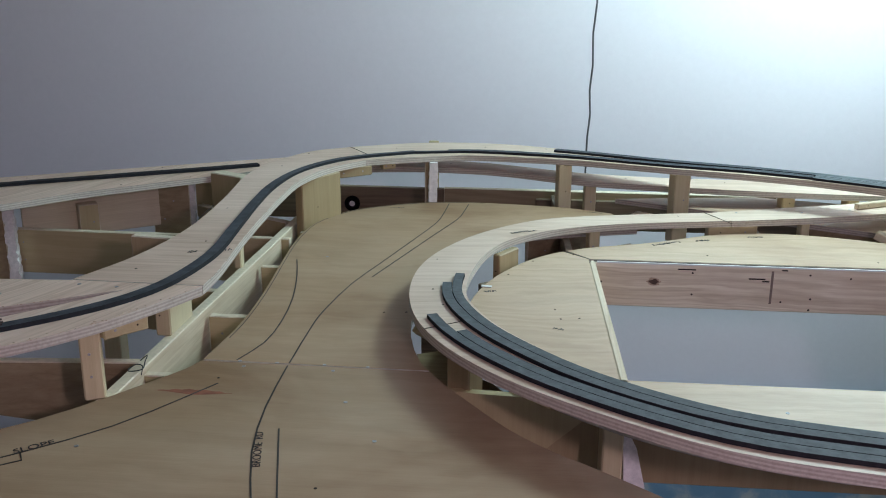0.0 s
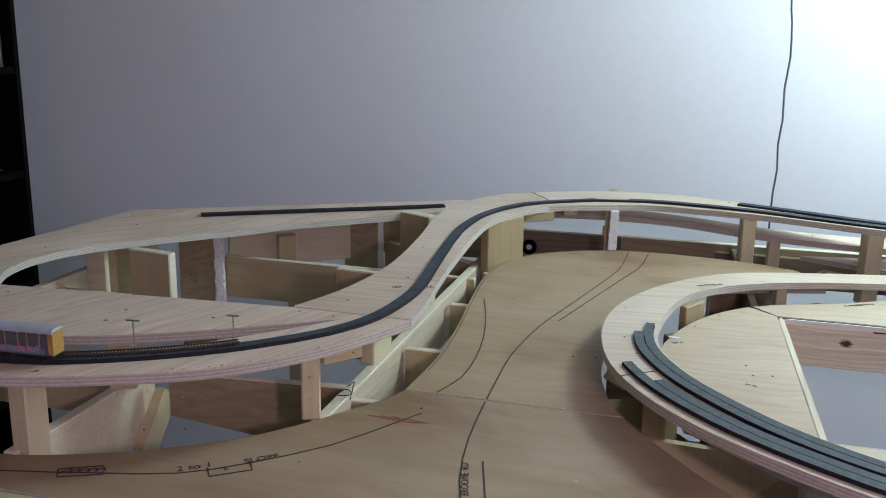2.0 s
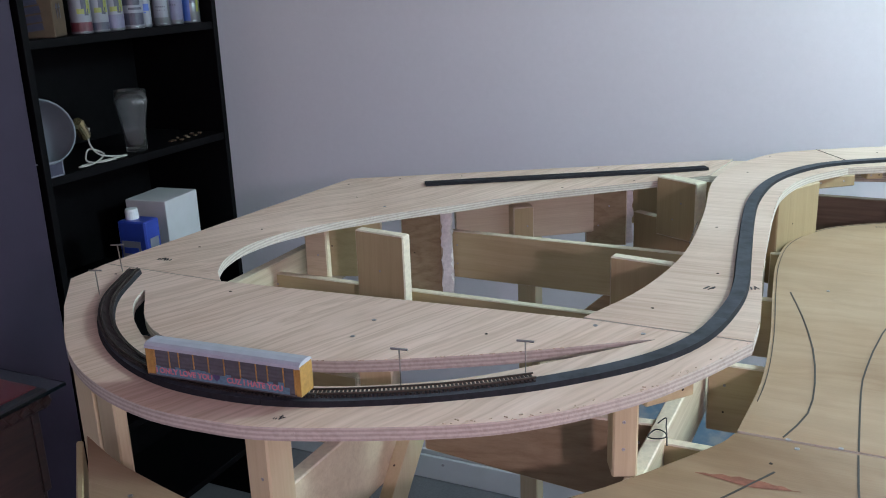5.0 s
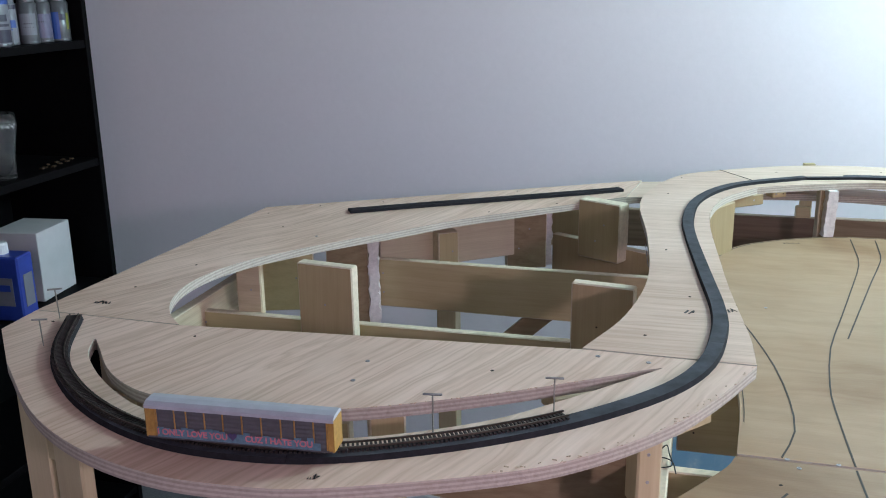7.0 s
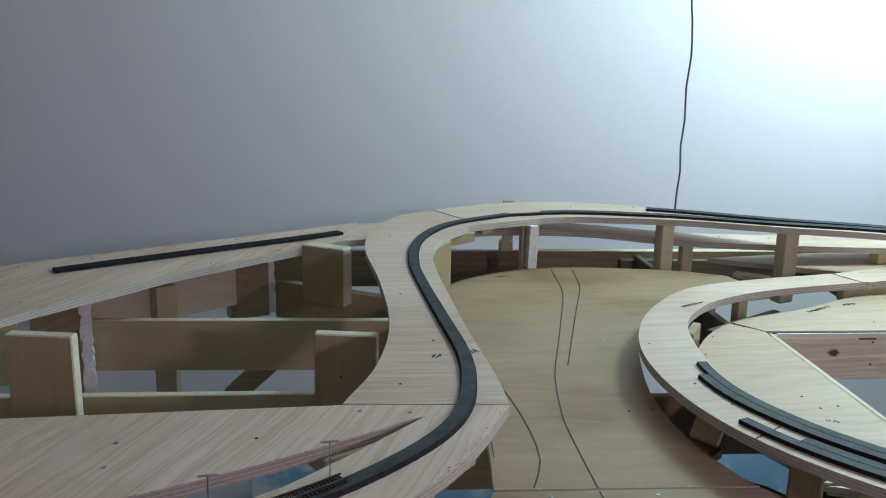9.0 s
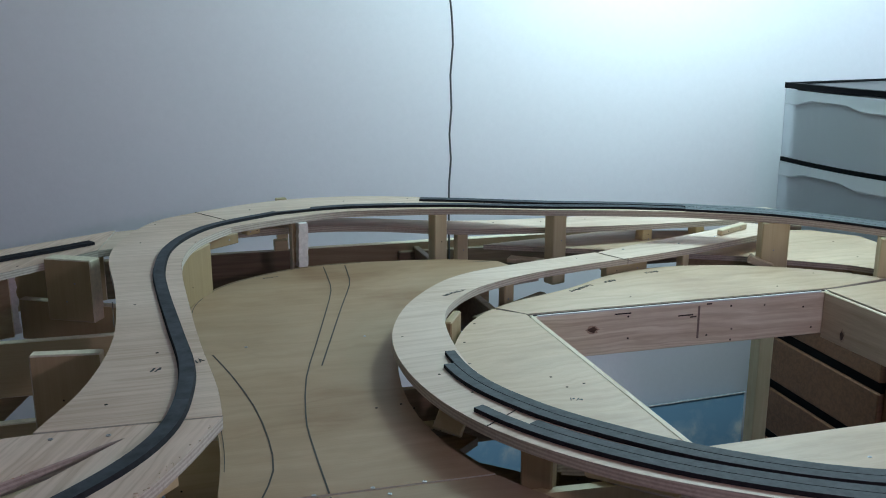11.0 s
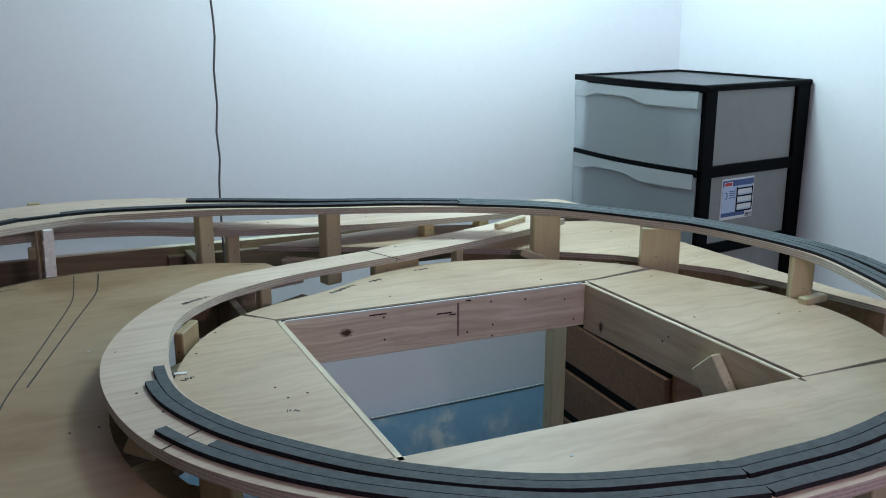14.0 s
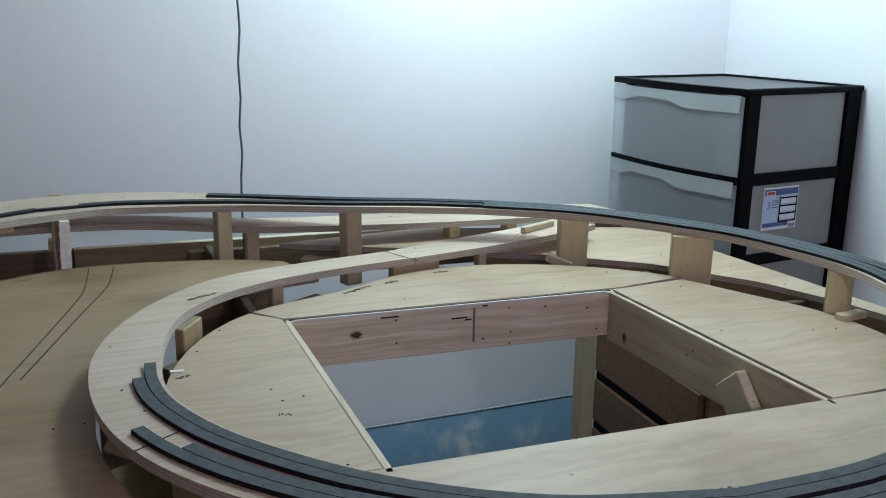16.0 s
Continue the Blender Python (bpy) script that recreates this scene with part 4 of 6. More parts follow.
def scribble(x, y, z, parent, angle, length, height):
    """Short unreadable marks: a row of small bars."""
    bm = bmesh.new()
    k = 0.0
    while k < length:
        w = rng.uniform(0.0010, 0.0028)
        box_bm(w, height * rng.uniform(0.4, 1.0), 0.0003, pose(x, y, z, 0, 0, angle) @ pose(k - length / 2, rng.uniform(-1, 1) * height * 0.15, 0, 0, 0, rng.uniform(-30, 30)), 0, bm)
        k += w + rng.uniform(0.0008, 0.0030)
    return part("scribble", bm, INK, parent)


for x, y, z, parent, a, l, hgt in ((-0.125, 0.03, 1.0385, bed_ring, 35, 0.035, 0.009), (-0.102, 0.045, 1.0375, bed_ring, 35, 0.02, 0.006), (0.148, 0.123, Z, sheet_back, 30, 0.06, 0.011), (0.219, 0.152, Z, sheet_back, 20, 0.03, 0.010), (0.322, 0.187, Z, sheet_back, 8, 0.03, 0.011),
                                   (-0.572, -0.375, 1.1052, bed_s, 0, 0.012, 0.014), (-0.528, -0.359, 1.1052, bed_s, 20, 0.008, 0.012), (-1.266, -0.493, on_side(-1.266, -0.493), bed_side, 10, 0.022, 0.013), (0.352, -0.662, Z, sheet_front, -12, 0.05, 0.008), (0.405, -0.677, Z, sheet_front, -12, 0.035, 0.010),
                                   (-0.394, 0.342, Z, deck_far, 15, 0.03, 0.005), (0.026, 0.348, Z, deck_far, -10, 0.03, 0.005), (-0.06, -0.345, Z, sheet_left, -20, 0.014, 0.008), (-0.165, -0.19, Z, sheet_left, 20, 0.016, 0.008)):
    scribble(x, y, z + 0.0002, parent, a, l, hgt)

screw_mesh = bpy.data.meshes.new("screw")
sb = lathe_bm([(0.0025, 0), (0.0025, 0.0005), (0.0018, 0.0008), (0.0009, 0.0003)], 10)
sb.to_mesh(screw_mesh)
sb.free()
screw_mesh.materials.append(SCREW)
hole_mesh = bpy.data.meshes.new("screw_hole")
sb = lathe_bm([(0.0019, 0), (0.0016, 0.0004)], 8)
sb.to_mesh(hole_mesh)
sb.free()
hole_mesh.materials.append(HOLE_GAP_SHADE)


def dot(mesh, x, y, z, parent, rx=0, ry=0, rz=0):
    ob = new(mesh.name, mesh)
    ob.parent = parent
    ob.matrix_local = parent.matrix_world.inverted() @ pose(x, y, z, rx, ry, rz if rx or ry else rng.uniform(0, 90))
    return ob


for x, y in ((-0.470, -0.506), (-0.421, -0.506), (-0.359, -0.506), (-0.303, -0.507), (-0.463, -0.035), (-0.282, -0.033)):
    dot(screw_mesh, x, y, 1.0, deck_far)
for x, y in ((-0.344, -0.523), (-0.46, -0.522), (-0.57, -0.745), (-0.93, -0.845), (-1.02, -0.84), (-0.26, -0.70), (-0.31, -0.61)):
    dot(screw_mesh, x, y, 1.0, deck_near)
for x, y in ((-0.316, -0.305), (-0.283, -0.301)):
    dot(hole_mesh, x, y, 1.0, deck_far)
for x, y in ((-0.48, -0.56), (-0.30, -0.80)):
    dot(hole_mesh, x, y, 1.0, deck_near)
for x, y in ((-0.886, -0.644), (-0.888, -0.596), (-0.612, -0.535), (-0.663, -0.530)):
    dot(screw_mesh, x, y, Z4, bed_loop)
for x, y in ((-1.096, -0.574), (-0.76, -0.59), (-1.28, -0.57)):
    dot(hole_mesh, x, y, Z4, bed_loop)
for x, y in ((-1.299, 0.036), (-1.236, -0.042), (-1.233, 0.115), (-1.132, 0.175), (-0.909, 0.330), (-0.821, 0.262), (-1.25, -0.30), (-1.27, -0.42), (-0.93, 0.17)):
    dot(hole_mesh, x, y, on_side(x, y), bed_side)
dot(screw_mesh, -1.162, -0.075, on_side(-1.162, -0.075), bed_side)
for x, y in ((-0.056, -0.304), (-0.064, -0.265), (-0.029, -0.298), (-0.028, 0.030), (-0.02, -0.49), (-0.10, -0.02), (-0.14, -0.10)):
    dot(hole_mesh, x, y, 1.0, sheet_left)
dot(screw_mesh, 0.196, -0.582, 1.0, sheet_front)
dot(screw_mesh, 0.30, -0.66, 1.0, sheet_front)
for x, y in ((0.763, -0.283), (0.801, -0.289), (0.605 + 0.02, -0.243), (0.70, -0.02)):
    dot(hole_mesh, x, y, 1.0, sheet_right)
for x, y in ((0.21, 0.05), (0.50, 0.04), (0.62, 0.10)):
    dot(hole_mesh, x, y, 1.0, sheet_back)
for x, y in ((0.80, 0.20), (0.88, 0.08), (0.90, -0.05), (0.62, 0.36), (0.50, 0.42), (0.84, 0.33), (0.93, -0.22)):
    dot(hole_mesh, x, y, 0.995, deck_rear)
for x, y, z in ((0.30, 0.27, 1.027), (0.43, 0.28, 1.0285), (0.58, 0.345, 1.03), (0.53, 0.31, 1.0297)):
    dot(screw_mesh, x, y, z, bed_spur)
for x, y, z in ((0.21, 0.50, 1.0402), (0.32, 0.51, 1.0372), (0.55, 0.54, 1.0292), (0.10, 0.50, 1.0443), (-0.30, 0.55, 1.0585)):
    dot(hole_mesh, x, y, z, bed_low)
for x, y, z in ((-0.252, -0.17, 1.0435), (-0.24, -0.33, 1.0475), (-0.15, -0.02, 1.0385), (-0.218, -0.40, 1.0495), (0.03, 0.155, 1.0302), (0.18, 0.225, 1.0277)):
    dot(hole_mesh, x, y, z, bed_ring)
for x, y, z in ((0.12, 0.44, 1.0962), (-0.08, 0.55, 1.0976), (-0.22, 0.55, 1.0991), (-0.42, 0.50, 1.1012), (0.30, 0.38, 1.0944)):
    dot(hole_mesh, x, y, z, bed_back)
for x, y, z in ((-0.62, 0.25, 1.1041), (-0.61, -0.12, 1.105), (-0.60, 0.40, 1.103), (-0.575, -0.32, 1.105), (-0.62, -0.46, 1.105)):
    dot(hole_mesh, x, y, z, bed_s)
# screw heads that hold the boards and risers together
for ob, m, sx, sy, sz in joined:
    if ob.name.startswith(("frame_board", "scrap", "rear_board")) or min(sx, sz) < 0.012:
        continue
    if sz > sx:
        spots = [(rng.uniform(-0.2, 0.2) * sx, -sz * 0.18), (rng.uniform(-0.2, 0.2) * sx, sz * 0.12)]
    elif sx > 0.2:
        spots = [(k * (sx / 2 - 0.02), e * sz * 0.2) for k in (-1, 1) for e in (-1, 1)]
    else:
        spots = [(-sx * 0.25, 0), (sx * 0.25, 0)]
    for a, c in spots:
        d = new("screw", screw_mesh if rng.random() < 0.6 else hole_mesh)
        d.parent = ob
        d.matrix_local = m @ pose(a, -sy / 2, c, 90, 0, 0) @ Matrix.Scale(0.7, 4)
hole_board = [o for o in bpy.data.objects if o.name.startswith("frame_board")]
hole_board.sort(key=lambda o: o.name)
for x, z in ((0.176, 0.986), (0.177, 0.947), (0.373, 0.989), (0.377, 0.946), (0.376, 0.926), (0.328, 0.939), (0.44, 0.985), (0.52, 0.975), (0.54, 0.935), (0.02, 0.965)):
    dot(hole_mesh, x, -0.0127, z, hole_board[0], 90)
knot_mesh = bpy.data.meshes.new("knot")
sb = lathe_bm([(0.0085, 0), (0.0058, 0.0002), (0.0042, 0.0003), (0.0015, 0.0003)], 16)
for f in sb.faces:
    f.material_index = 1 if f.calc_center_median().xy.length < 0.0054 else 0
for v in sb.verts:
    v.co.x *= 1.35 + 0.3 * math.sin(900 * v.co.y + 1)
    v.co.y *= 0.85 + 0.2 * math.sin(700 * v.co.x)
sb.to_mesh(knot_mesh)
sb.free()
knot_mesh.materials.append(plain("knot_ring", (0.46, 0.33, 0.24), 0.7, 0, 0.35, 160, 0.3))
knot_mesh.materials.append(plain("knot_heart", (0.085, 0.045, 0.03), 0.6, 0, 0.5, 220, 0.4))
dot(knot_mesh, 0.111, -0.0127, 0.968, hole_board[0], 90)
for x, z, w in ((0.285, 0.979, 0.028), (0.30, 0.975, 0.012), (0.166, 0.992, 0.03), (0.33, 0.996, 0.01)):
    part("split", span_box(x - w / 2, x + w / 2, -0.0128, -0.0124, z - 0.0012, z + 0.0012, 0), HOLE_GAP_SHADE, hole_board[0])
for x, z in ((-0.752, 0.9685), (-0.757, 0.966), (-0.778, 0.9755)):
    dot(knot_mesh, x, 0.2885 - (x + 0.7175) * 0.553, z, brown_board, 90, 0, -29)
part("stain", span_box(0.3085, 0.3125, -0.0127, -0.0124, 0.935, 0.994, 0), plain("grey_stain", (0.22, 0.17, 0.14), 0.8, 0, 0.3, 200, 0), hole_board[0])
for y, z in ((-0.067, 0.934), (-0.246, 0.974), (-0.232, 0.962), (-0.42, 0.95)):
    dot(knot_mesh if y > -0.1 else hole_mesh, 0.5605 - 0.0593 * (y + 0.013), y, z, hole_board[1], 0, -90)
grommet = lathe_bm([(0.019, 0), (0.019, 0.006), (0.010, 0.006), (0.010, 0.001)], 20, pose(-0.544, 0.588, 0.948, 90, 0, 0))
tagged(finish("cable_grommet", grommet, BLACKPL), "black ring-shaped grommet on the dark rear board", "grommet")
# whitish disc paints the light showing through the hole
part("bore", lathe_bm([(0.007, 0.0062), (0.006, 0.0066)], 14, pose(-0.544, 0.588, 0.948, 90, 0, 0)), WHITE_EDGE, bpy.data.objects["cable_grommet"], "pale disc for the light through the grommet")

def splinters(line, z, parent, count, inward):
    """Ragged ticks of torn veneer along a sawn edge."""
    bm = bmesh.new()
    for _ in range(count):
        k = rng.randrange(len(line) - 1)
        s = rng.random()
        x, y = (line[k][i] + (line[k + 1][i] - line[k][i]) * s for i in (0, 1))
        a = math.atan2(line[k + 1][1] - line[k][1], line[k + 1][0] - line[k][0])
        box_bm(rng.uniform(0.001, 0.004), rng.uniform(0.0005, 0.0011), rng.uniform(0.0004, 0.0009), pose(x, y, z, rng.uniform(-20, 20), 0, math.degrees(a)) @ pose(0, inward * rng.uniform(0.0, 0.006), 0, 0, 0, rng.uniform(-50, 50)), 0, bm)
    ob = part("torn_fibre", bm, [TORN], parent, "ragged torn veneer along the sawn edge")
    ob["kind"] = "stuff"
    return ob


TORN = plain("torn_veneer", (0.50, 0.36, 0.27), 0.9, 0, 0.5, 250, 0.3)
splinters(loop_out[30:], Z4, bed_loop, 70, 1)
splinters(slot[36:52], Z4, bed_loop, 50, 0)
splinters([(r[2], r[3]) for r in winding], Z4 - 0.0002, bed_s, 40, 0)

# the hanging cord
cord_pts = [(0.03, 0.545, CEIL - 0.02), (0.024, 0.545, 2.0), (0.014, 0.545, 1.70), (0.010, 0.545, 1.56), (0.0165, 0.545, 1.50), (0.0205, 0.545, 1.425), (0.0150, 0.545, 1.36), (0.0175, 0.545, 1.29), (0.0130, 0.545, 1.235), (0.0165, 0.545, 1.18), (0.0125, 0.545, 1.13), (0.012, 0.545, 1.05), (0.014, 0.548, 0.93)]
cu = bpy.data.curves.new("wall_cord", "CURVE")
cu.dimensions, cu.bevel_depth, cu.bevel_resolution = "3D", 0.0022, 2
sp = cu.splines.new("POLY")
pts = smooth_line(cord_pts, 2)
sp.points.add(len(pts) - 1)
for q, c in zip(sp.points, pts):
    q.co = (*c, 1)
cu.materials.append(plain("grey_cord", (0.11, 0.11, 0.12), 0.5, 0, 0.15, 60, 0))
tagged(new("hanging_cord", cu), "thin kinked grey cord hanging before the wall", "cord")


# ---------------------------------------------------------------- track, pins and the rail car
RAIL = plain("brown_rail", (0.16, 0.13, 0.11), 0.35, 0.9, 0.2, 90, 0)
TIE = plain("dark_tie_plastic", (0.030, 0.024, 0.022), 0.6, 0, 0.25, 90, 0)
ZT = Z4 + 0.005
track_line = []
for k, p in enumerate(main_line[: 45]):
    q = offset_line(main_line[: 46], 0.0065 * min(1.0, max(0.0, (k - 8) / 14)))[k]
    track_line.append((q[0], q[1], ZT))
track = thing("model_track", "small-scale flexible track with dark ties on foam", "track", at=track_line[0])
to_track = Matrix.Translation([-c for c in track_line[0]])
for side in (-1, 1):
    bm = sweep_bm(offset_line(track_line, side * 0.0047), 0.0006, 0.0018, 0.0017)
    bm.transform(to_track)
    part("rail", bm, RAIL, track)
tie_mesh = bpy.data.meshes.new("tie")
sb = box_bm(0.0020, 0.0165, 0.0018, pose(0, 0, 0.0009), 0)
sb.to_mesh(tie_mesh)
sb.free()
tie_mesh.materials.append(TIE)
walked, want = 0.0, 0.002
for a, b in zip(track_line, track_line[1:]):
    step = math.dist(a, b)
    while want < walked + step:
        s = (want - walked) / step
        ob = new("tie", tie_mesh)
        ob.parent = track
        ob.matrix_local = to_track @ pose(a[0] + (b[0] - a[0]) * s, a[1] + (b[1] - a[1]) * s, ZT, 0, 0, math.degrees(math.atan2(b[1] - a[1], b[0] - a[0])))
        want += 0.0038
    walked += step

PIN = plain("steel_pin", (0.42, 0.40, 0.38), 0.3, 1.0, 0.1, 50, 0)


def t_pin(x, y, lean, turn, tall, label):
    pin = thing("t_pin", label, "pin", "steel pins", at=(x, y, Z4))
    part("shaft", lathe_bm([(0.0006, 0.0), (0.0008, tall)], 8, pose(0, 0, 0, lean, lean / 2, 0)), PIN, pin)
    top = pose(0, 0, 0, lean, lean / 2, 0) @ Vector((0, 0, tall))
    part("crossbar", lathe_bm([(0.0011, -0.008), (0.0011, 0.008)], 8, Matrix.Translation(top) @ pose(0, 0, 0, 0, 90, turn)), PIN, pin)
    return pin


t_pin(-0.778, -0.742, 1, 8, 0.042, "steel T-pin stuck beside the track")
t_pin(-0.687, -0.671, 1, 8, 0.035, "steel T-pin stuck at the track's end")
t_pin(-1.241, -0.637, 4, 20, 0.031, "steel T-pin stuck beside the curved track")
t_pin(-1.279, -0.559, 8, 30, 0.038, "leaning steel T-pin at the track's far end")


CARYEL = plain("yellow_car_paint", (0.37, 0.205, 0.052), 0.5, 0, 0.25, 200, 0)
CARGREY = plain("grey_car_panel", (0.085, 0.085, 0.098), 0.55, 0, 0.15, 120, 0.1)
CARROOF = plain("silver_car_roof", (0.42, 0.44, 0.50), 0.45, 0.1, 0.08, 90, 0.1)
CARBLUE = plain("blue_spray_paint", (0.10, 0.20, 0.27), 0.5, 0, 0.25, 300, 0)
CARPINK = plain("pink_spray_paint", (0.56, 0.17, 0.21), 0.5, 0, 0.25, 300, 0)
CARNAVY = plain("navy_spray_paint", (0.07, 0.05, 0.14), 0.5, 0, 0.2, 300, 0)
CARDARK = plain("dark_underframe", (0.02, 0.02, 0.022), 0.6, 0, 0.2, 90, 0)
car = thing("rail_car", "grey and yellow model autorack car with painted graffiti", "rail car")
car.matrix_world = pose(-0.923, -0.798, ZT + 0.0035, 0, 0, 3.5)
L, W, H0, H1 = 0.161, 0.0205, 0.0042, 0.0290
part("underframe", span_box(-L / 2, L / 2, -W / 2 + 0.001, W / 2 - 0.001, H0 - 0.002, H0, 0.0004), CARDARK, car)
part("core", span_box(-L / 2 + 0.002, L / 2 - 0.002, -W / 2 + 0.0012, W / 2 - 0.0012, H0, H1, 0.0003), CARGREY, car)
bays = [-0.0715, -0.0555, -0.0450, -0.0290, -0.0130, 0.0035, 0.0200, 0.0365, 0.0480, 0.0640, 0.0750]
for side in (-1, 1):
    y = side * (W / 2 - 0.0008)
    for a, b in zip(bays, bays[1:]):
        bm = bmesh.new()
        cols = []
        for k in range(13):
            z = H0 + 0.001 + k * (H1 - H0 - 0.002) / 12
            off = side * (0.0004 if k % 2 else 0.0)
            cols.append([bm.verts.new((xx, y + off, z)) for xx in (a + 0.0008, b - 0.0008)])
        for p, q in zip(cols, cols[1:]):
            bm.faces.new((p[0], p[1], q[1], q[0]))
        part("side_panel", bm, CARGREY, car)
    for x in bays:
        part("side_post", span_box(x - 0.00055, x + 0.00055, y - 0.0006, y + 0.0009, H0, H1, 0.0002), CARYEL, car)
    for x0, x1 in ((-L / 2, -0.0725), (0.0758, L / 2)):
        part("end_panel", span_box(x0, x1, y - 0.0006, y + 0.0008, H0 - 0.001, H1, 0.0003), CARYEL, car)
    part("sill", span_box(-L / 2, L / 2, y - 0.0006, y + 0.0007, H0 - 0.0016, H0 + 0.0004, 0.0002), CARGREY, car)
for x in (-L / 2, L / 2):
    part("end_door", span_box(x - 0.0008, x + 0.0008, -W / 2, W / 2, H0 - 0.001, H1 + 0.002, 0.0003), CARYEL, car)
roof = bmesh.new()
prof = [(-W / 2 - 0.0006, H1), (-W / 2 - 0.0006, H1 + 0.0030), (-W / 2 + 0.003, H1 + 0.0054), (0, H1 + 0.0060), (W / 2 - 0.003, H1 + 0.0054), (W / 2 + 0.0006, H1 + 0.0030), (W / 2 + 0.0006, H1)]
ends = [[roof.verts.new((x, y, z)) for y, z in prof] for x in (-L / 2 - 0.0006, L / 2 + 0.0006)]
for k in range(len(prof)):
    roof.faces.new((ends[0][k], ends[0][(k + 1) % len(prof)], ends[1][(k + 1) % len(prof)], ends[1][k]))
roof.faces.new(ends[0])
roof.faces.new(ends[1][::-1])
part("roof", roof, CARROOF, car, "silver ridged roof")
yg = -(W / 2 + 0.00015)
bm = bmesh.new()
for k in range(26):
    x = -0.071 + k * 0.0054
    span_box(x, x + 0.0058, yg - 0.0002, yg, H0, H0 + rng.uniform(0.006, 0.0105), 0, bm)
part("graffiti_cloud", bm, CARBLUE, car, "pale blue graffiti band")
text_mesh("graffiti_words", "I ONLY LOVE YOU", 0.0074, pose(-0.0400, yg - 0.0003, H0 + 0.0046, 90, 0, 0), CARPINK, car, "pink hand-painted words", 0.00022)
text_mesh("graffiti_words", "CUZ I HATE YOU", 0.0074, pose(0.0345, yg - 0.0003, H0 + 0.0046, 90, 0, 0), CARPINK, car, "pink hand-painted words", 0.00022)
bm = bmesh.new()
hv = []
for k in range(28):
    a = 2 * math.pi * k / 28
    hv.append(bm.verts.new((-0.0048 + 0.00024 * 16 * math.sin(a) ** 3, yg - 0.0005, H0 + 0.0058 + 0.00024 * (13 * math.cos(a) - 5 * math.cos(2 * a) - 2 * math.cos(3 * a) - math.cos(4 * a)))))
bm.faces.new(hv)
part("graffiti_heart", bm, CARNAVY, car, "dark heart outlined on the side")
for x in (-0.060, 0.060):
    truck = part("truck", span_box(x - 0.011, x + 0.011, -0.006, 0.006, -0.0005, H0 - 0.002, 0.0004), CARDARK, car)
    for dx in (-0.007, 0.007):
        for yy in (-0.0047, 0.0047):
            part("wheel", lathe_bm([(0.0024, -0.0008), (0.0024, 0.0008)], 12, pose(x + dx, yy, 0.0019, 90, 0, 0)), RAIL, truck)
for x in (-1, 1):
    part("coupler", span_box(x * (L / 2 + 0.004) - 0.004, x * (L / 2 + 0.004) + 0.004, -0.0012, 0.0012, 0.001, 0.0028, 0.0003), CARDARK, car)


# ---------------------------------------------------------------- drawer tower in the corner
def clear_plastic(name, colour, rough, alpha_mix):
    m, t, b = mat(name, rough)
    b.inputs["Base Color"].default_value = (*colour, 1)
    b.inputs["Transmission Weight"].default_value = alpha_mix
    b.inputs["IOR"].default_value = 1.3
    return m


FROST = clear_plastic("frosted_drawer_plastic", (0.75, 0.78, 0.82), 0.30, 0.82)
HANDLE = clear_plastic("clear_handle_plastic", (0.86, 0.88, 0.90), 0.30, 0.76)
PANELG = plain("grey_side_panel", (0.29, 0.295, 0.285), 0.5, 0, 0.05, 20, 0.05, 0.3)
TW, TD, TZ0, TZ1 = 0.45, 0.39, 0.70, 1.308
tower = thing("drawer_tower", "black-framed storage tower with three frosted plastic drawers", "drawer unit")
tower.matrix_world = pose(1.1073, 0.3775, 0, 0, 0, 9.45)
# local frame: x runs back from the front face, y along the front
part("top", span_box(-0.004, TD, -0.004, TW + 0.004, TZ1 - 0.014, TZ1 - 0.005, 0.003), plain("dark_grey_lid", (0.02, 0.021, 0.023), 0.3, 0, 0.1, 30, 0.05), tower)
rim = bmesh.new()
bow = [(0.006 - 0.022 * math.sin(math.pi * i / 14), -0.004 + (TW + 0.008) * i / 14, TZ1) for i in range(15)]
sweep_bm(bow, 0.010, -0.015, 0.015, rim)
for x0, x1, y0, y1 in ((TD - 0.014, TD + 0.002, -0.006, TW + 0.006), (0.0, TD, -0.006, 0.012), (0.0, TD, TW - 0.012, TW + 0.006)):
    span_box(x0, x1, y0, y1, TZ1 - 0.015, TZ1, 0.003, rim)
part("top_rim", rim, BLACKPL, tower)
for x0, x1 in ((0.005, 0.048), (TD - 0.052, TD)):
    for y0, y1 in ((-0.003, 0.022), (TW - 0.022, TW + 0.003)):
        part("corner_post", span_box(x0 + (0.03 if x0 < 0.1 and y0 > 0.1 else 0.0), x1, y0, y1, TZ0, TZ1 - 0.012, 0.003), BLACKPL, tower)
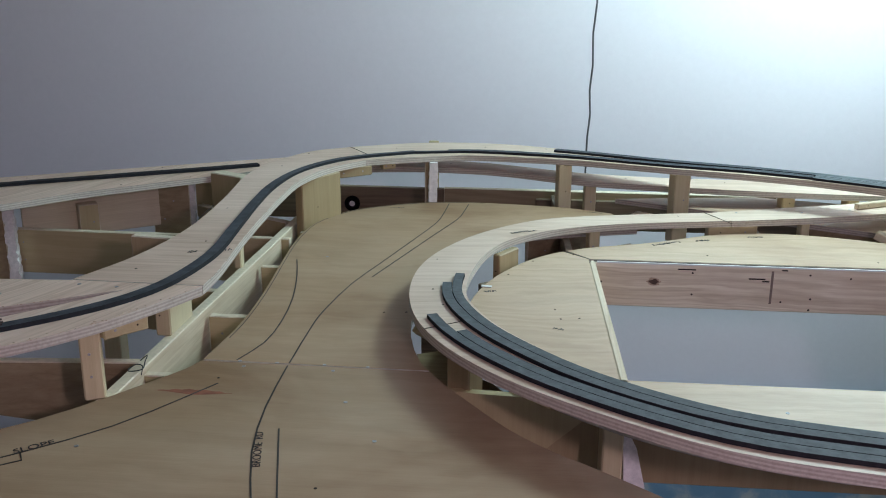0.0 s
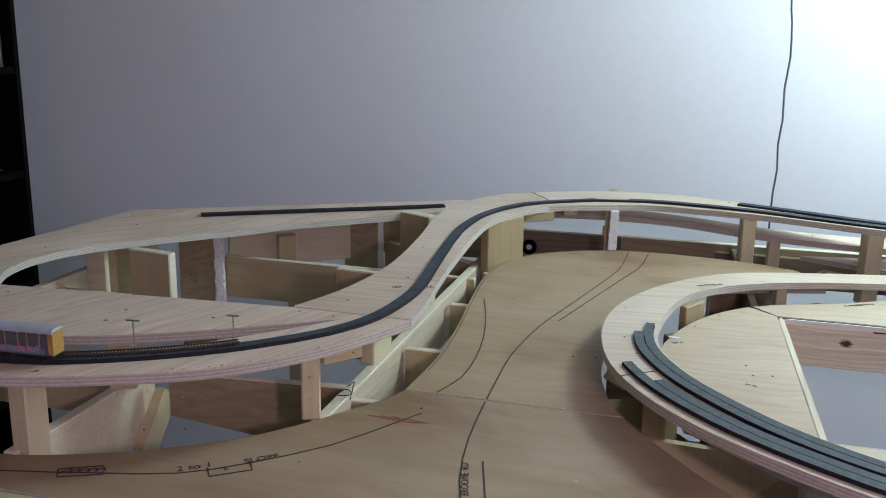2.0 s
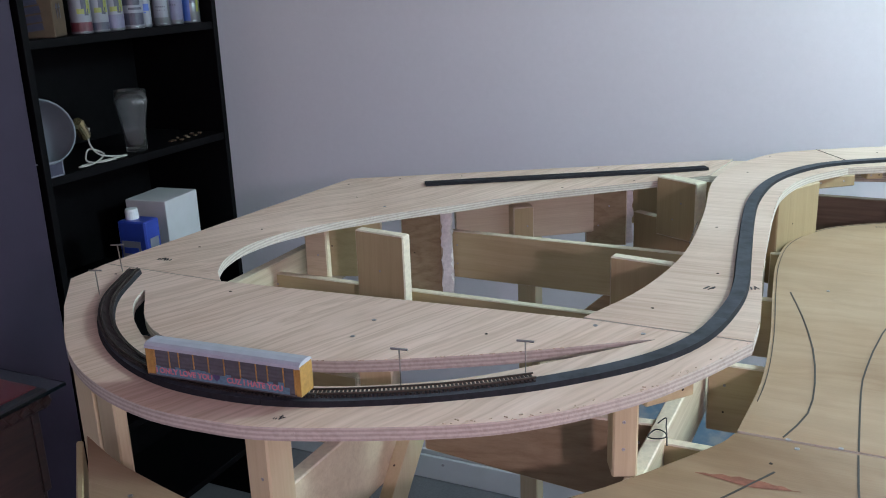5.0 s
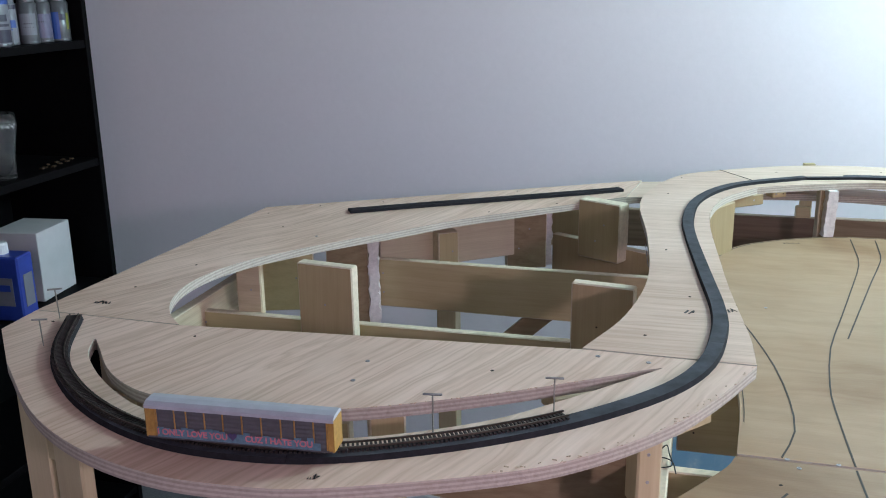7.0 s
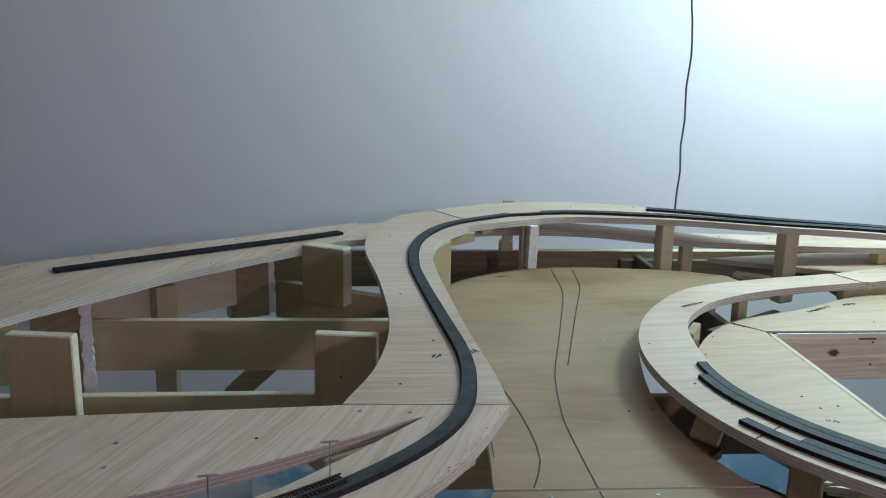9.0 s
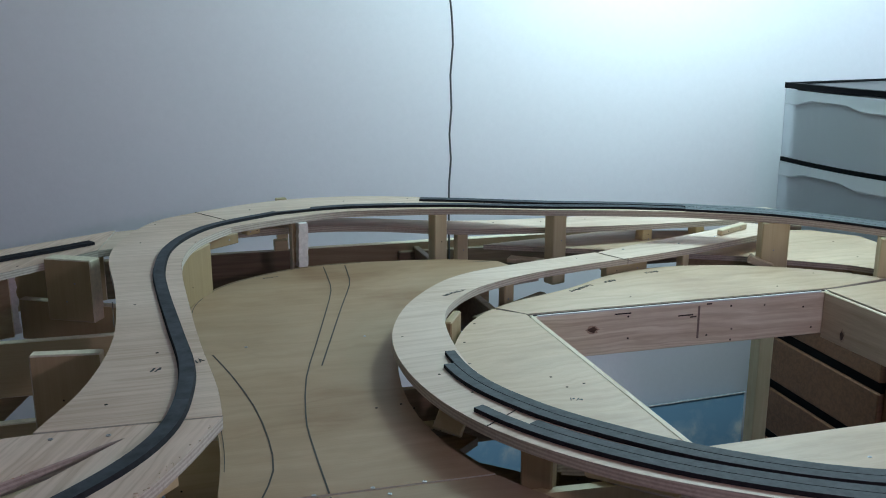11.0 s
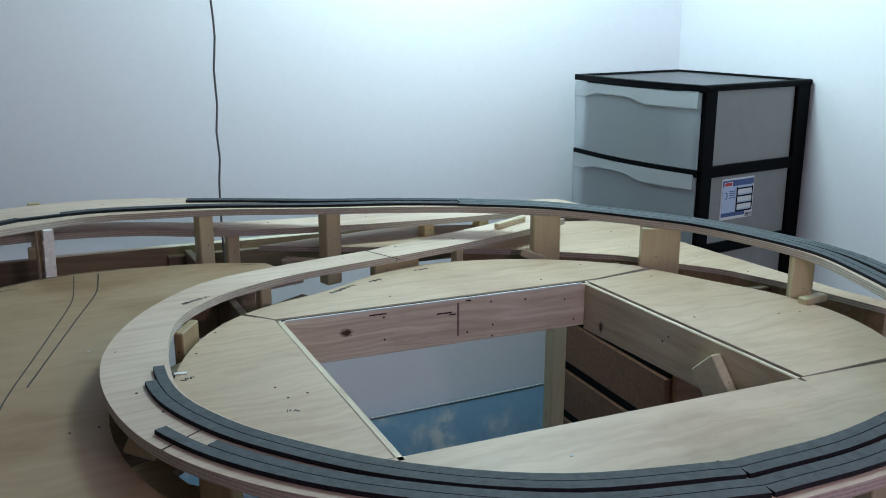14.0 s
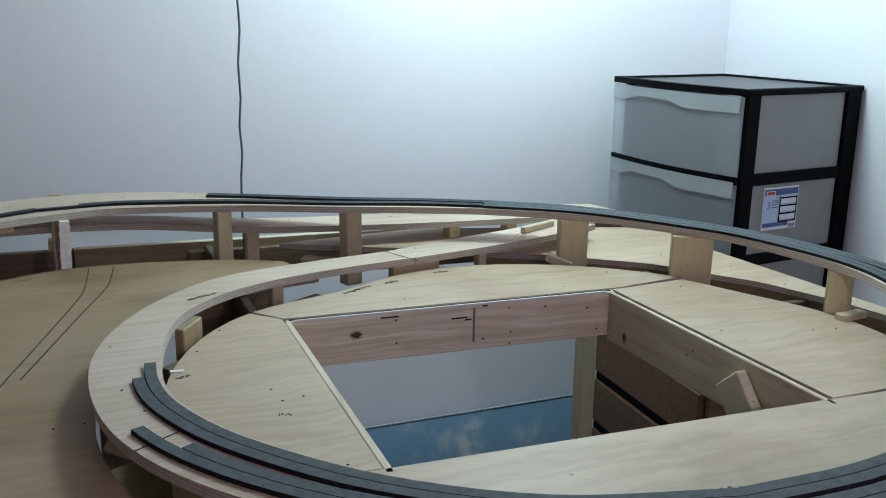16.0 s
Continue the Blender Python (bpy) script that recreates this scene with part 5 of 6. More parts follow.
for k in range(4):
    z = TZ1 - 0.013 - 0.1935 * k
    if k:
        bm = bmesh.new()
        n = 14
        pr = [(0.030 * math.sin(math.pi * i / n), TW * i / n) for i in range(n + 1)]
        lo = [bm.verts.new((-d * 0.7 - 0.004, y, z - 0.011)) for d, y in pr]
        hi = [bm.verts.new((-d * 0.7 - 0.004, y, z + 0.006)) for d, y in pr]
        lb = [bm.verts.new((0.03, y, z - 0.011)) for d, y in pr]
        hb = [bm.verts.new((0.03, y, z + 0.006)) for d, y in pr]
        for i in range(n):
            bm.faces.new((lo[i], lo[i + 1], hi[i + 1], hi[i]))
            bm.faces.new((hi[i], hi[i + 1], hb[i + 1], hb[i]))
            bm.faces.new((lo[i], lb[i], lb[i + 1], lo[i + 1]))
        part("front_rail", bm, BLACKPL, tower)
        for y0, y1 in ((-0.002, 0.018), (TW - 0.018, TW + 0.002)):
            part("side_rail", span_box(0.03, TD - 0.02, y0, y1, z - 0.016, z + 0.012, 0.002), BLACKPL, tower)
    if k < 3:
        za, zb = z - 0.1935 + 0.007, z - 0.001
        for y0, y1 in ((0.006, 0.010), (TW - 0.010, TW - 0.006)):
            part("side_panel", span_box(0.046, TD - 0.04, y0, y1, za, zb, 0.001), PANELG, tower)
        drawer = part("drawer", bmesh.new(), FROST, tower, "frosted see-through drawer")
        bm = bmesh.new()
        n = 16
        cols = []
        for i in range(n + 1):
            y = 0.006 + (TW - 0.004) * i / n
            d = 0.022 * math.sin(math.pi * i / n)
            cols.append([bm.verts.new(q) for q in ((-d, y, za), (-d * 1.15 - 0.003, y, zb - 0.004), (-d + 0.003, y, zb - 0.004), (-d + 0.003, y, za))])
        for a, b in zip(cols, cols[1:]):
            for i in range(4):
                bm.faces.new((a[i], b[i], b[(i + 1) % 4], a[(i + 1) % 4]))
        bm.faces.new(cols[0])
        bm.faces.new(cols[-1][::-1])
        part("front", bm, FROST, drawer)
        bm = bmesh.new()
        span_box(0.01, TD - 0.03, 0.03, TW - 0.03, za + 0.004, za + 0.007, 0, bm)
        span_box(TD - 0.034, TD - 0.03, 0.03, TW - 0.03, za, zb - 0.03, 0, bm)
        span_box(0.01, TD - 0.03, 0.03, 0.033, za, zb - 0.03, 0, bm)
        span_box(0.01, TD - 0.03, TW - 0.033, TW - 0.03, za, zb - 0.03, 0, bm)
        part("tray", bm, FROST, drawer)
        bm = bmesh.new()
        n = 24
        rows = []
        for i in range(n + 1):
            y = 0.010 + (TW - 0.012) * i / n
            d = 0.022 * math.sin(math.pi * (y - 0.006) / (TW - 0.004)) * 1.15
            drop = 0.040 - 0.014 * min(1.0, max(0.0, (0.26 - abs(i / n - 0.62)) / 0.12))
            rows.append([bm.verts.new(q) for q in ((-d - 0.0055, y, zb - 0.004), (-d - 0.007, y, zb - drop), (-d - 0.002, y, zb - drop - 0.004), (-d - 0.002, y, zb - 0.004))])
        for a, b in zip(rows, rows[1:]):
            for i in range(4):
                bm.faces.new((a[i], b[i], b[(i + 1) % 4], a[(i + 1) % 4]))
        bm.faces.new(rows[0])
        bm.faces.new(rows[-1][::-1])
        part("handle_lip", bm, HANDLE, drawer, "clear moulded pull along the top")
STICK = plain("pale_blue_print", (0.50, 0.60, 0.78), 0.4, 0, 0.05, 60, 0)
STICKB = plain("blue_print", (0.06, 0.10, 0.28), 0.4, 0, 0.15, 60, 0)
STICKW = plain("white_print", (0.80, 0.82, 0.85), 0.4, 0, 0.03, 60, 0)
STICKR = plain("red_print", (0.55, 0.05, 0.06), 0.4, 0, 0.1, 60, 0)
sticker = part("sticker", span_box(0.083, 0.200, 0.0045, 0.006, 0.980, 1.083, 0), STICKW, tower, "blue and white product sticker")
bm = bmesh.new()
span_box(0.086, 0.197, 0.0035, 0.0045, 0.988, 1.079, 0, bm)
part("field", bm, STICK, sticker)
part("header", span_box(0.086, 0.197, 0.0030, 0.0036, 1.064, 1.079, 0), STICKB, sticker)
part("footer", span_box(0.086, 0.170, 0.0030, 0.0036, 0.988, 0.998, 0), STICKB, sticker)

part("badge", span_box(0.092, 0.118, 0.0026, 0.0030, 1.0655, 1.0735, 0), STICKR, sticker)
part("badge_edge", span_box(0.090, 0.120, 0.0028, 0.0032, 1.0640, 1.0750, 0), STICKW, sticker)
bm = bmesh.new()
for zz in (1.056, 1.037, 1.018):
    span_box(0.139, 0.192, 0.0026, 0.0030, zz - 0.013, zz - 0.001, 0, bm)
part("pictured_drawer", bm, STICKW, sticker, "white drawers of the printed picture")
bm = bmesh.new()
for zz in (1.058, 1.039, 1.020, 1.001):
    span_box(0.136, 0.195, 0.0022, 0.0026, zz - 0.0035, zz, 0, bm)
for xx in (0.136, 0.192):
    span_box(xx, xx + 0.0035, 0.0022, 0.0026, 0.999, 1.060, 0, bm)
part("pictured_frame", bm, BLACKPL, sticker, "black rack of the printed picture")
bm = bmesh.new()
for k in range(9):
    span_box(0.173 + 0.0026 * k, 0.1742 + 0.0026 * k, 0.0026, 0.0030, 0.982, 0.992, 0, bm)
part("barcode", bm, BLACKPL, sticker)
part("barcode_field", span_box(0.171, 0.197, 0.0028, 0.0034, 0.981, 0.997, 0), STICKW, sticker)
sticker.matrix_local = pose(0.010, 0, 0.002)
text_mesh("numeral", "3", 0.024, pose(0.100, 0.0032, 1.040, 90, 0, 0), STICKB, sticker)
bm = bmesh.new()
for zz in (1.050, 1.045, 1.040, 1.034):
    span_box(0.110, 0.132, 0.0030, 0.0036, zz, zz + 0.002, 0, bm)
part("small_print", bm, STICKB, sticker)
sticker.location.z -= 0.009

# brown chest under the tower
chest = thing("chest_of_drawers", "dark brown wooden chest with black gaps between drawers", "chest")
part("carcass", span_box(1.075, 1.49, 0.365, 0.90, FLOOR, 0.695, 0.003), BROWNFURN, chest)
for k in range(5):
    z1 = 0.740 - 0.156 * k
    part("drawer_front", span_box(1.055, 1.074, 0.380, 0.885, z1 - 0.128, min(z1, 0.690), 0.003), BROWNFURN, chest)
    # black bar paints the shade in the gap below each drawer front
    part("shadow_gap", span_box(1.062, 1.0745, 0.380, 0.885, z1 - 0.155, z1 - 0.1285, 0), BLACKWOOD, chest)


# ---------------------------------------------------------------- painted sky sheet by the wall
m, t, b = mat("painted_sky", 0.75)
v = coords(t, scale=(6.5, 1, 6.0), offset=False)
n1 = node(t, "ShaderNodeTexNoise", Scale=1.5, Detail=6.0, Roughness=0.55, Distortion=0.3)
t.links.new(v, n1.inputs["Vector"])
sky_blue = ramp(t, n1.outputs["Fac"], [(0.44, (0.125, 0.225, 0.335)), (0.53, (0.18, 0.265, 0.36)), (0.61, (0.34, 0.355, 0.39)), (0.75, (0.47, 0.43, 0.42))])
t.links.new(sky_blue, b.inputs["Base Color"])
SKY = m
def sheet_top(x):
    return 0.323 + 0.031 * x


sheet = bmesh.new()
front_v, back_v = [], []
for k in range(31):
    x = -0.985 + 2.055 * k / 30
    y = 0.955 + 0.003 * math.sin(5 * x)
    front_v.append([sheet.verts.new((x, y, z)) for z in (FLOOR, sheet_top(x))])
    back_v.append([sheet.verts.new((x, y + 0.004, z)) for z in (FLOOR, sheet_top(x))])
for k in range(30):
    sheet.faces.new((front_v[k][0], front_v[k + 1][0], front_v[k + 1][1], front_v[k][1]))
    sheet.faces.new((back_v[k][0], back_v[k][1], back_v[k + 1][1], back_v[k + 1][0]))
    sheet.faces.new((front_v[k][1], front_v[k + 1][1], back_v[k + 1][1], back_v[k][1]))
tagged(finish("sky_backdrop", sheet, SKY, None, "", True), "blue painted cloud backdrop sheet standing by the wall", "backdrop sheet")
edge_line = [(x, 0.9545 + 0.003 * math.sin(5 * x), sheet_top(x)) for x in np.linspace(-0.985, 1.07, 31)]
part("white_edge", sweep_bm(edge_line, 0.0012, -0.003, 0.0035), TRIMW, bpy.data.objects["sky_backdrop"], "thin white edge of the sheet")

# ---------------------------------------------------------------- bookcase with its contents
book = thing("bookcase", "tall black laminate bookcase with open shelves", "bookcase")
BX0, BX1, BY0, BY1 = -2.40, -2.10, 0.05, 0.705
part("side", span_box(BX0, BX1, BY0, BY0 + 0.018, FLOOR, 1.90, 0.001), BLACKWOOD, book)
part("side", span_box(BX0, BX1, BY1 - 0.018, BY1, FLOOR, 1.90, 0.001), BLACKWOOD, book)
part("back", span_box(BX0 - 0.006, BX0, BY0, BY1, FLOOR, 1.90, 0), BLACKWOOD, book)
SHELVES = (0.06, 0.36, 0.70, 1.037, 1.342, 1.62, 1.882)
for z in SHELVES:
    part("shelf", span_box(BX0, BX1 - 0.003, BY0 + 0.018, BY1 - 0.018, z - 0.02, z, 0.001), BLACKWOOD, book)

# can colours are darker than the prints, with the shelf's shade put in
CANW = plain("white_can_print", (0.216, 0.223, 0.259), 0.4, 0, 0.06, 60, 0)
CANB = plain("blue_can_print", (0.04, 0.10, 0.36), 0.3, 0, 0.1, 60, 0)
CANY = plain("yellow_green_print", (0.225, 0.247, 0.053), 0.3, 0, 0.1, 60, 0)
CANG = plain("grey_can_print", (0.132, 0.138, 0.150), 0.3, 0.4, 0.1, 60, 0)
CAND = plain("dark_can_print", (0.05, 0.05, 0.08), 0.3, 0, 0.2, 60, 0)


def can_print(r, h, spans, facing):
    """Patches of print wrapped on a can: spans of (from, to) degrees about the side that faces out, and heights."""
    bm = bmesh.new()
    for a0, a1, z0, z1 in spans:
        steps = max(2, int(abs(a1 - a0) / 12))
        low, high = [], []
        for k in range(steps + 1):
            a = radians(facing + a0 + (a1 - a0) * k / steps)
            for row, z in ((low, z0), (high, z1)):
                row.append(bm.verts.new((r * 1.012 * math.cos(a), r * 1.012 * math.sin(a), z * h)))
        for k in range(steps):
            bm.faces.new((low[k], low[k + 1], high[k + 1], high[k]))
    return bm


def spray_can(x, y, r, h, body, prints, label):
    can = thing("spray_can", label, "can", "cans on the shelf", at=(x, y, 1.342))
    part("body", lathe_bm([(r * 0.96, 0.0), (r, 0.003), (r, h * 0.82), (r * 0.8, h * 0.86)], 20), body, can, "", True)
    part("base_rim", lathe_bm([(r * 1.02, 0.001), (r * 1.03, 0.004), (r * 1.02, 0.006)], 20), CANG, can)
    part("cap", lathe_bm([(r * 0.86, h * 0.84), (r * 0.86, h * 0.98), (r * 0.8, h)], 20), body, can)
    for name, material, spans in prints:
        part(name, can_print(r, h, spans, -40), material, can)
    return can


CANR = plain("dark_red_print", (0.10, 0.02, 0.03), 0.3, 0, 0.2, 60, 0)
CANL = plain("lilac_can_print", (0.150, 0.143, 0.225), 0.3, 0, 0.15, 60, 0)
tall = [("dark_picture", CAND, [(5, 50, 0.30, 0.46), (15, 40, 0.46, 0.52), (20, 45, 0.22, 0.30)]), ("yellow_flash", CANY, [(-20, 60, 0.24, 0.30), (35, 60, 0.30, 0.42)]),
        ("blue_mark", CANB, [(-30, 10, 0.62, 0.66), (-5, 35, 0.68, 0.72), (10, 40, 0.56, 0.61)]), ("base_band", CANR, [(-90, 90, 0.03, 0.14)])]
blue_base = tall[:3] + [("base_band", CAND, [(-90, 90, 0.03, 0.12)])]
pale_base = tall[:3] + [("base_band", CANL, [(-90, 90, 0.03, 0.20)])]
blue_top = [("blue_band", CANB, [(-90, 90, 0.50, 0.68)]), ("dark_label", CAND, [(-70, 60, 0.05, 0.20), (-60, 40, 0.30, 0.38), (-20, 50, 0.24, 0.27)])]
small_a = [("blue_mark", CANB, [(-20, 40, 0.35, 0.50), (-30, 10, 0.30, 0.33)]), ("dark_top", CAND, [(-90, 90, 0.72, 0.80)])]
small_b = [("pale_label", CANW, [(-60, 40, 0.18, 0.62)]), ("small_print", CAND, [(-40, 20, 0.40, 0.43), (-40, 30, 0.33, 0.35)])]
small_c = [("lilac_label", CANL, [(-90, 90, 0.10, 0.60)]), ("small_print", CAND, [(-50, 10, 0.42, 0.45)])]
small_d = [("blue_label", CANB, [(-80, -10, 0.05, 0.62)]), ("yellow_flash", CANY, [(30, 50, 0.25, 0.60)]), ("dark_label", CAND, [(-10, 25, 0.45, 0.58)])]
for x, y, r, hgt, c1, prints, lab in ((-2.15, 0.268, 0.0245, 0.19, CANW, tall, "tall white spray can with dark red base band"), (-2.15, 0.322, 0.0245, 0.19, CANW, blue_base, "tall white spray can with dark base band"),
                                      (-2.15, 0.373, 0.0245, 0.19, CANW, pale_base, "tall white spray can with lilac base band"), (-2.15, 0.436, 0.029, 0.19, CANW, blue_top, "tall white spray can with a bright blue band"),
                                      (-2.16, 0.490, 0.018, 0.115, CANW, small_a, "small white can with a dark rim"), (-2.15, 0.542, 0.023, 0.115, CANG, small_b, "small grey metal can with a pale label"),
                                      (-2.15, 0.592, 0.023, 0.115, CANG, small_c, "small grey can with a lilac label"), (-2.145, 0.650, 0.026, 0.115, CANG, small_d, "small shiny can with a blue label")):
    spray_can(x, y, r, hgt, c1, prints, lab)
carton = thing("cardboard_box", "small brown cardboard box with dark printing", "box", at=(-2.172, 0.160, 1.342))
turn = pose(0, 0, 0, 0, 0, 30)
part("carton", box_bm(0.10, 0.085, 0.105, turn @ pose(0, 0, 0.0525), 0.002), CARD, carton)
for rx, yy in ((-14, -0.021), (11, 0.021)):
    part("flap", box_bm(0.10, 0.043, 0.002, turn @ pose(0, yy, 0.109, rx, 0, 0), 0.0005), CARD, carton, "loose top flap")
bm = bmesh.new()
for k, w in enumerate((0.060, 0.052, 0.056, 0.040)):
    box_bm(w, 0.001, 0.015, turn @ pose(-0.004 + 0.003 * (k % 2), -0.0428, 0.022 + 0.019 * k, 0, -7, 0), 0, bm)
part("print", bm, CAND, carton, "dark slanted printing")
bm = bmesh.new()
for dy in (-0.012, 0.006):
    box_bm(0.001, 0.004, 0.03, turn @ pose(0.0503, dy, 0.056), 0, bm)
    for e in (-1, 1):
        box_bm(0.001, 0.003, 0.012, turn @ pose(0.0503, dy + e * 0.003, 0.068, e * 35, 0, 0), 0, bm)
part("arrow", bm, CAND, carton, "pair of printed arrows")

GLASS, gt, gb = mat("drinking_glass", 0.2)
gb.inputs["Transmission Weight"].default_value = 0.975
gb.inputs["IOR"].default_value = 1.3
gb.inputs["Base Color"].default_value = (0.93, 0.95, 0.97, 1)
tumbler = thing("drinking_glass", "empty flared soda glass with a white script mark", "glass", at=(-2.155, 0.398, 1.037))
part("glass_wall", lathe_bm([(0.026, 0.0), (0.027, 0.004), (0.028, 0.05), (0.034, 0.09), (0.041, 0.125), (0.039, 0.155), (0.0365, 0.155), (0.038, 0.125), (0.031, 0.09), (0.025, 0.05), (0.024, 0.012)], 28), GLASS, tumbler, "", True)
bm = bmesh.new()
for k in range(9):
    a = radians(-38 + 6 * k)
    zz = 0.128 + 0.004 * math.sin(1.9 * k)
    box_bm(0.0006, 0.0022, 0.003 if k % 3 else 0.008, pose(0.0418 * math.cos(a), 0.0418 * math.sin(a), zz, 25, 0, math.degrees(a)), 0, bm)
part("script_mark", bm, STICKW, tumbler, "white painted swash")

LAMPC = plain("grey_lamp_enamel", (0.180, 0.210, 0.240), 0.35, 0, 0.05, 30, 0)
lampc = thing("clip_lamp", "grey dome-shaped clip lamp lying with its cord", "lamp", at=(-2.19, 0.115, 1.037))
dome = [(0.004 + 0.074 * math.sin(a), 0.072 - 0.072 * math.cos(a) + 0.002) for a in np.linspace(0, math.pi / 2, 10)]
dome_in = [(max(0.002, r - 0.003), z + 0.003) for r, z in dome][::-1]
part("shade", lathe_bm(dome + dome_in[:-1], 28, pose(0.0, 0, 0.077, 70, 0, 60)), LAMPC, lampc, "", True)
part("socket", lathe_bm([(0.014, 0), (0.014, 0.05), (0.010, 0.06)], 16, pose(0.07, 0.085, 0.075, 40, 30, 0)), plain("brass_socket", (0.55, 0.47, 0.25), 0.25, 0.9, 0.1, 50, 0), lampc)
part("tag", box_bm(0.002, 0.046, 0.036, pose(0.085, -0.03, 0.018), 0), CAND, lampc, "dark printed card tag")
border = bmesh.new()
for dy, dz, ly, lz in ((0, 0.017, 0.048, 0.003), (0, -0.0165, 0.048, 0.003), (0.0225, 0, 0.003, 0.036), (-0.0225, 0, 0.003, 0.036)):
    box_bm(0.001, ly, lz, pose(0.0865, -0.03 + dy, 0.018 + dz), 0, border)
part("tag_border", border, CANW, lampc)


def cable(name, points, r, material, label):
    c = bpy.data.curves.new(name, "CURVE")
    c.dimensions, c.bevel_depth, c.bevel_resolution = "3D", r, 2
    s = c.splines.new("POLY")
    q = smooth_line(points, 6)
    s.points.add(len(q) - 1)
    for a, p in zip(s.points, q):
        a.co = (*p, 1)
    c.materials.append(material)
    return tagged(new(name, c), label, "cord")


CORDW = plain("white_cord", (0.396, 0.384, 0.348), 0.5, 0, 0.06, 60, 0)
cable("power_cord", [(-2.13, 0.225, 1.125), (-2.125, 0.215, 1.09), (-2.12, 0.235, 1.06), (-2.125, 0.29, 1.044), (-2.12, 0.325, 1.0405), (-2.125, 0.26, 1.0405), (-2.13, 0.20, 1.0405), (-2.12, 0.17, 1.0405), (-2.113, 0.21, 1.043), (-2.125, 0.255, 1.056), (-2.13, 0.215, 1.075), (-2.126, 0.20, 1.05), (-2.118, 0.235, 1.0405), (-2.113, 0.28, 1.0405)], 0.0022, CORDW, "tangled white power cord on the shelf")
bits = bmesh.new()
for k in range(9):
    box_bm(rng.uniform(0.006, 0.012), rng.uniform(0.006, 0.014), 0.004, pose(-2.15 + rng.uniform(-0.02, 0.02), 0.51 + 0.017 * k, 1.0405, 0, rng.uniform(-10, 10), rng.uniform(0, 90)), 0.0008, bits)
tagged(finish("small_hardware", bits, plain("bronze_bits", (0.35, 0.26, 0.18), 0.3, 0.9, 0.3, 200, 0)), "few small shiny metal bits lying on the shelf", "hardware", "", "stuff")

WHITEBOX = plain("white_card", (0.60, 0.60, 0.62), 0.6, 0, 0.04, 20, 0)
tagged(finish("white_box", box_bm(0.13, 0.15, 0.18, pose(-2.230, 0.545, 0.790, 0, 0, 6), 0.0015), WHITEBOX), "plain white cardboard box on the shelf", "box")
TINB = plain("blue_tin", (0.03, 0.07, 0.40), 0.3, 0.1, 0.1, 40, 0)
tin = thing("solvent_tin", "blue metal tin with a white screw cap", "tin", at=(-2.150, 0.362, 0.70))
part("can", box_bm(0.085, 0.062, 0.162, pose(0, 0, 0.081, 0, 0, 6), 0.004), TINB, tin)
part("label_panel", box_bm(0.058, 0.001, 0.070, pose(-0.002, -0.0318, 0.075, 0, 0, 6), 0), CANW, tin, "pale printed label")
part("label_bar", box_bm(0.044, 0.001, 0.016, pose(-0.002, -0.0328, 0.085, 0, 0, 6), 0), TINB, tin)
part("side_label", box_bm(0.001, 0.035, 0.080, pose(0.0430, 0.006, 0.075, 0, 0, 6), 0), CANW, tin)
part("cap", lathe_bm([(0.017, 0.162), (0.017, 0.184), (0.015, 0.189)], 18, pose(-0.018, 0, 0)), STICKW, tin, "white screw cap")
tagged(finish("crumpled_cloth", lathe_bm([(0.03, 0), (0.05, 0.01), (0.045, 0.03), (0.02, 0.05)], 9, pose(-2.15, 0.225, 0.70, 5, 4, 20)), plain("teal_cloth", (0.10, 0.17, 0.18), 0.9, 0, 0.4, 60, 0.6)), "crumpled dark teal cloth on the shelf", "cloth")

cab = thing("tall_cabinet", "tall black cabinet standing beside the bookcase", "cabinet")
part("carcass", span_box(BX0, -2.125, -0.75, 0.040, FLOOR, 1.95, 0.003), BLACKWOOD, cab)
part("door", span_box(-2.125, -2.105, -0.352, 0.038, FLOOR + 0.06, 1.94, 0.003), CABDOOR, cab)
part("door", span_box(-2.125, -2.105, -0.748, -0.356, FLOOR + 0.06, 1.94, 0.003), CABDOOR, cab)

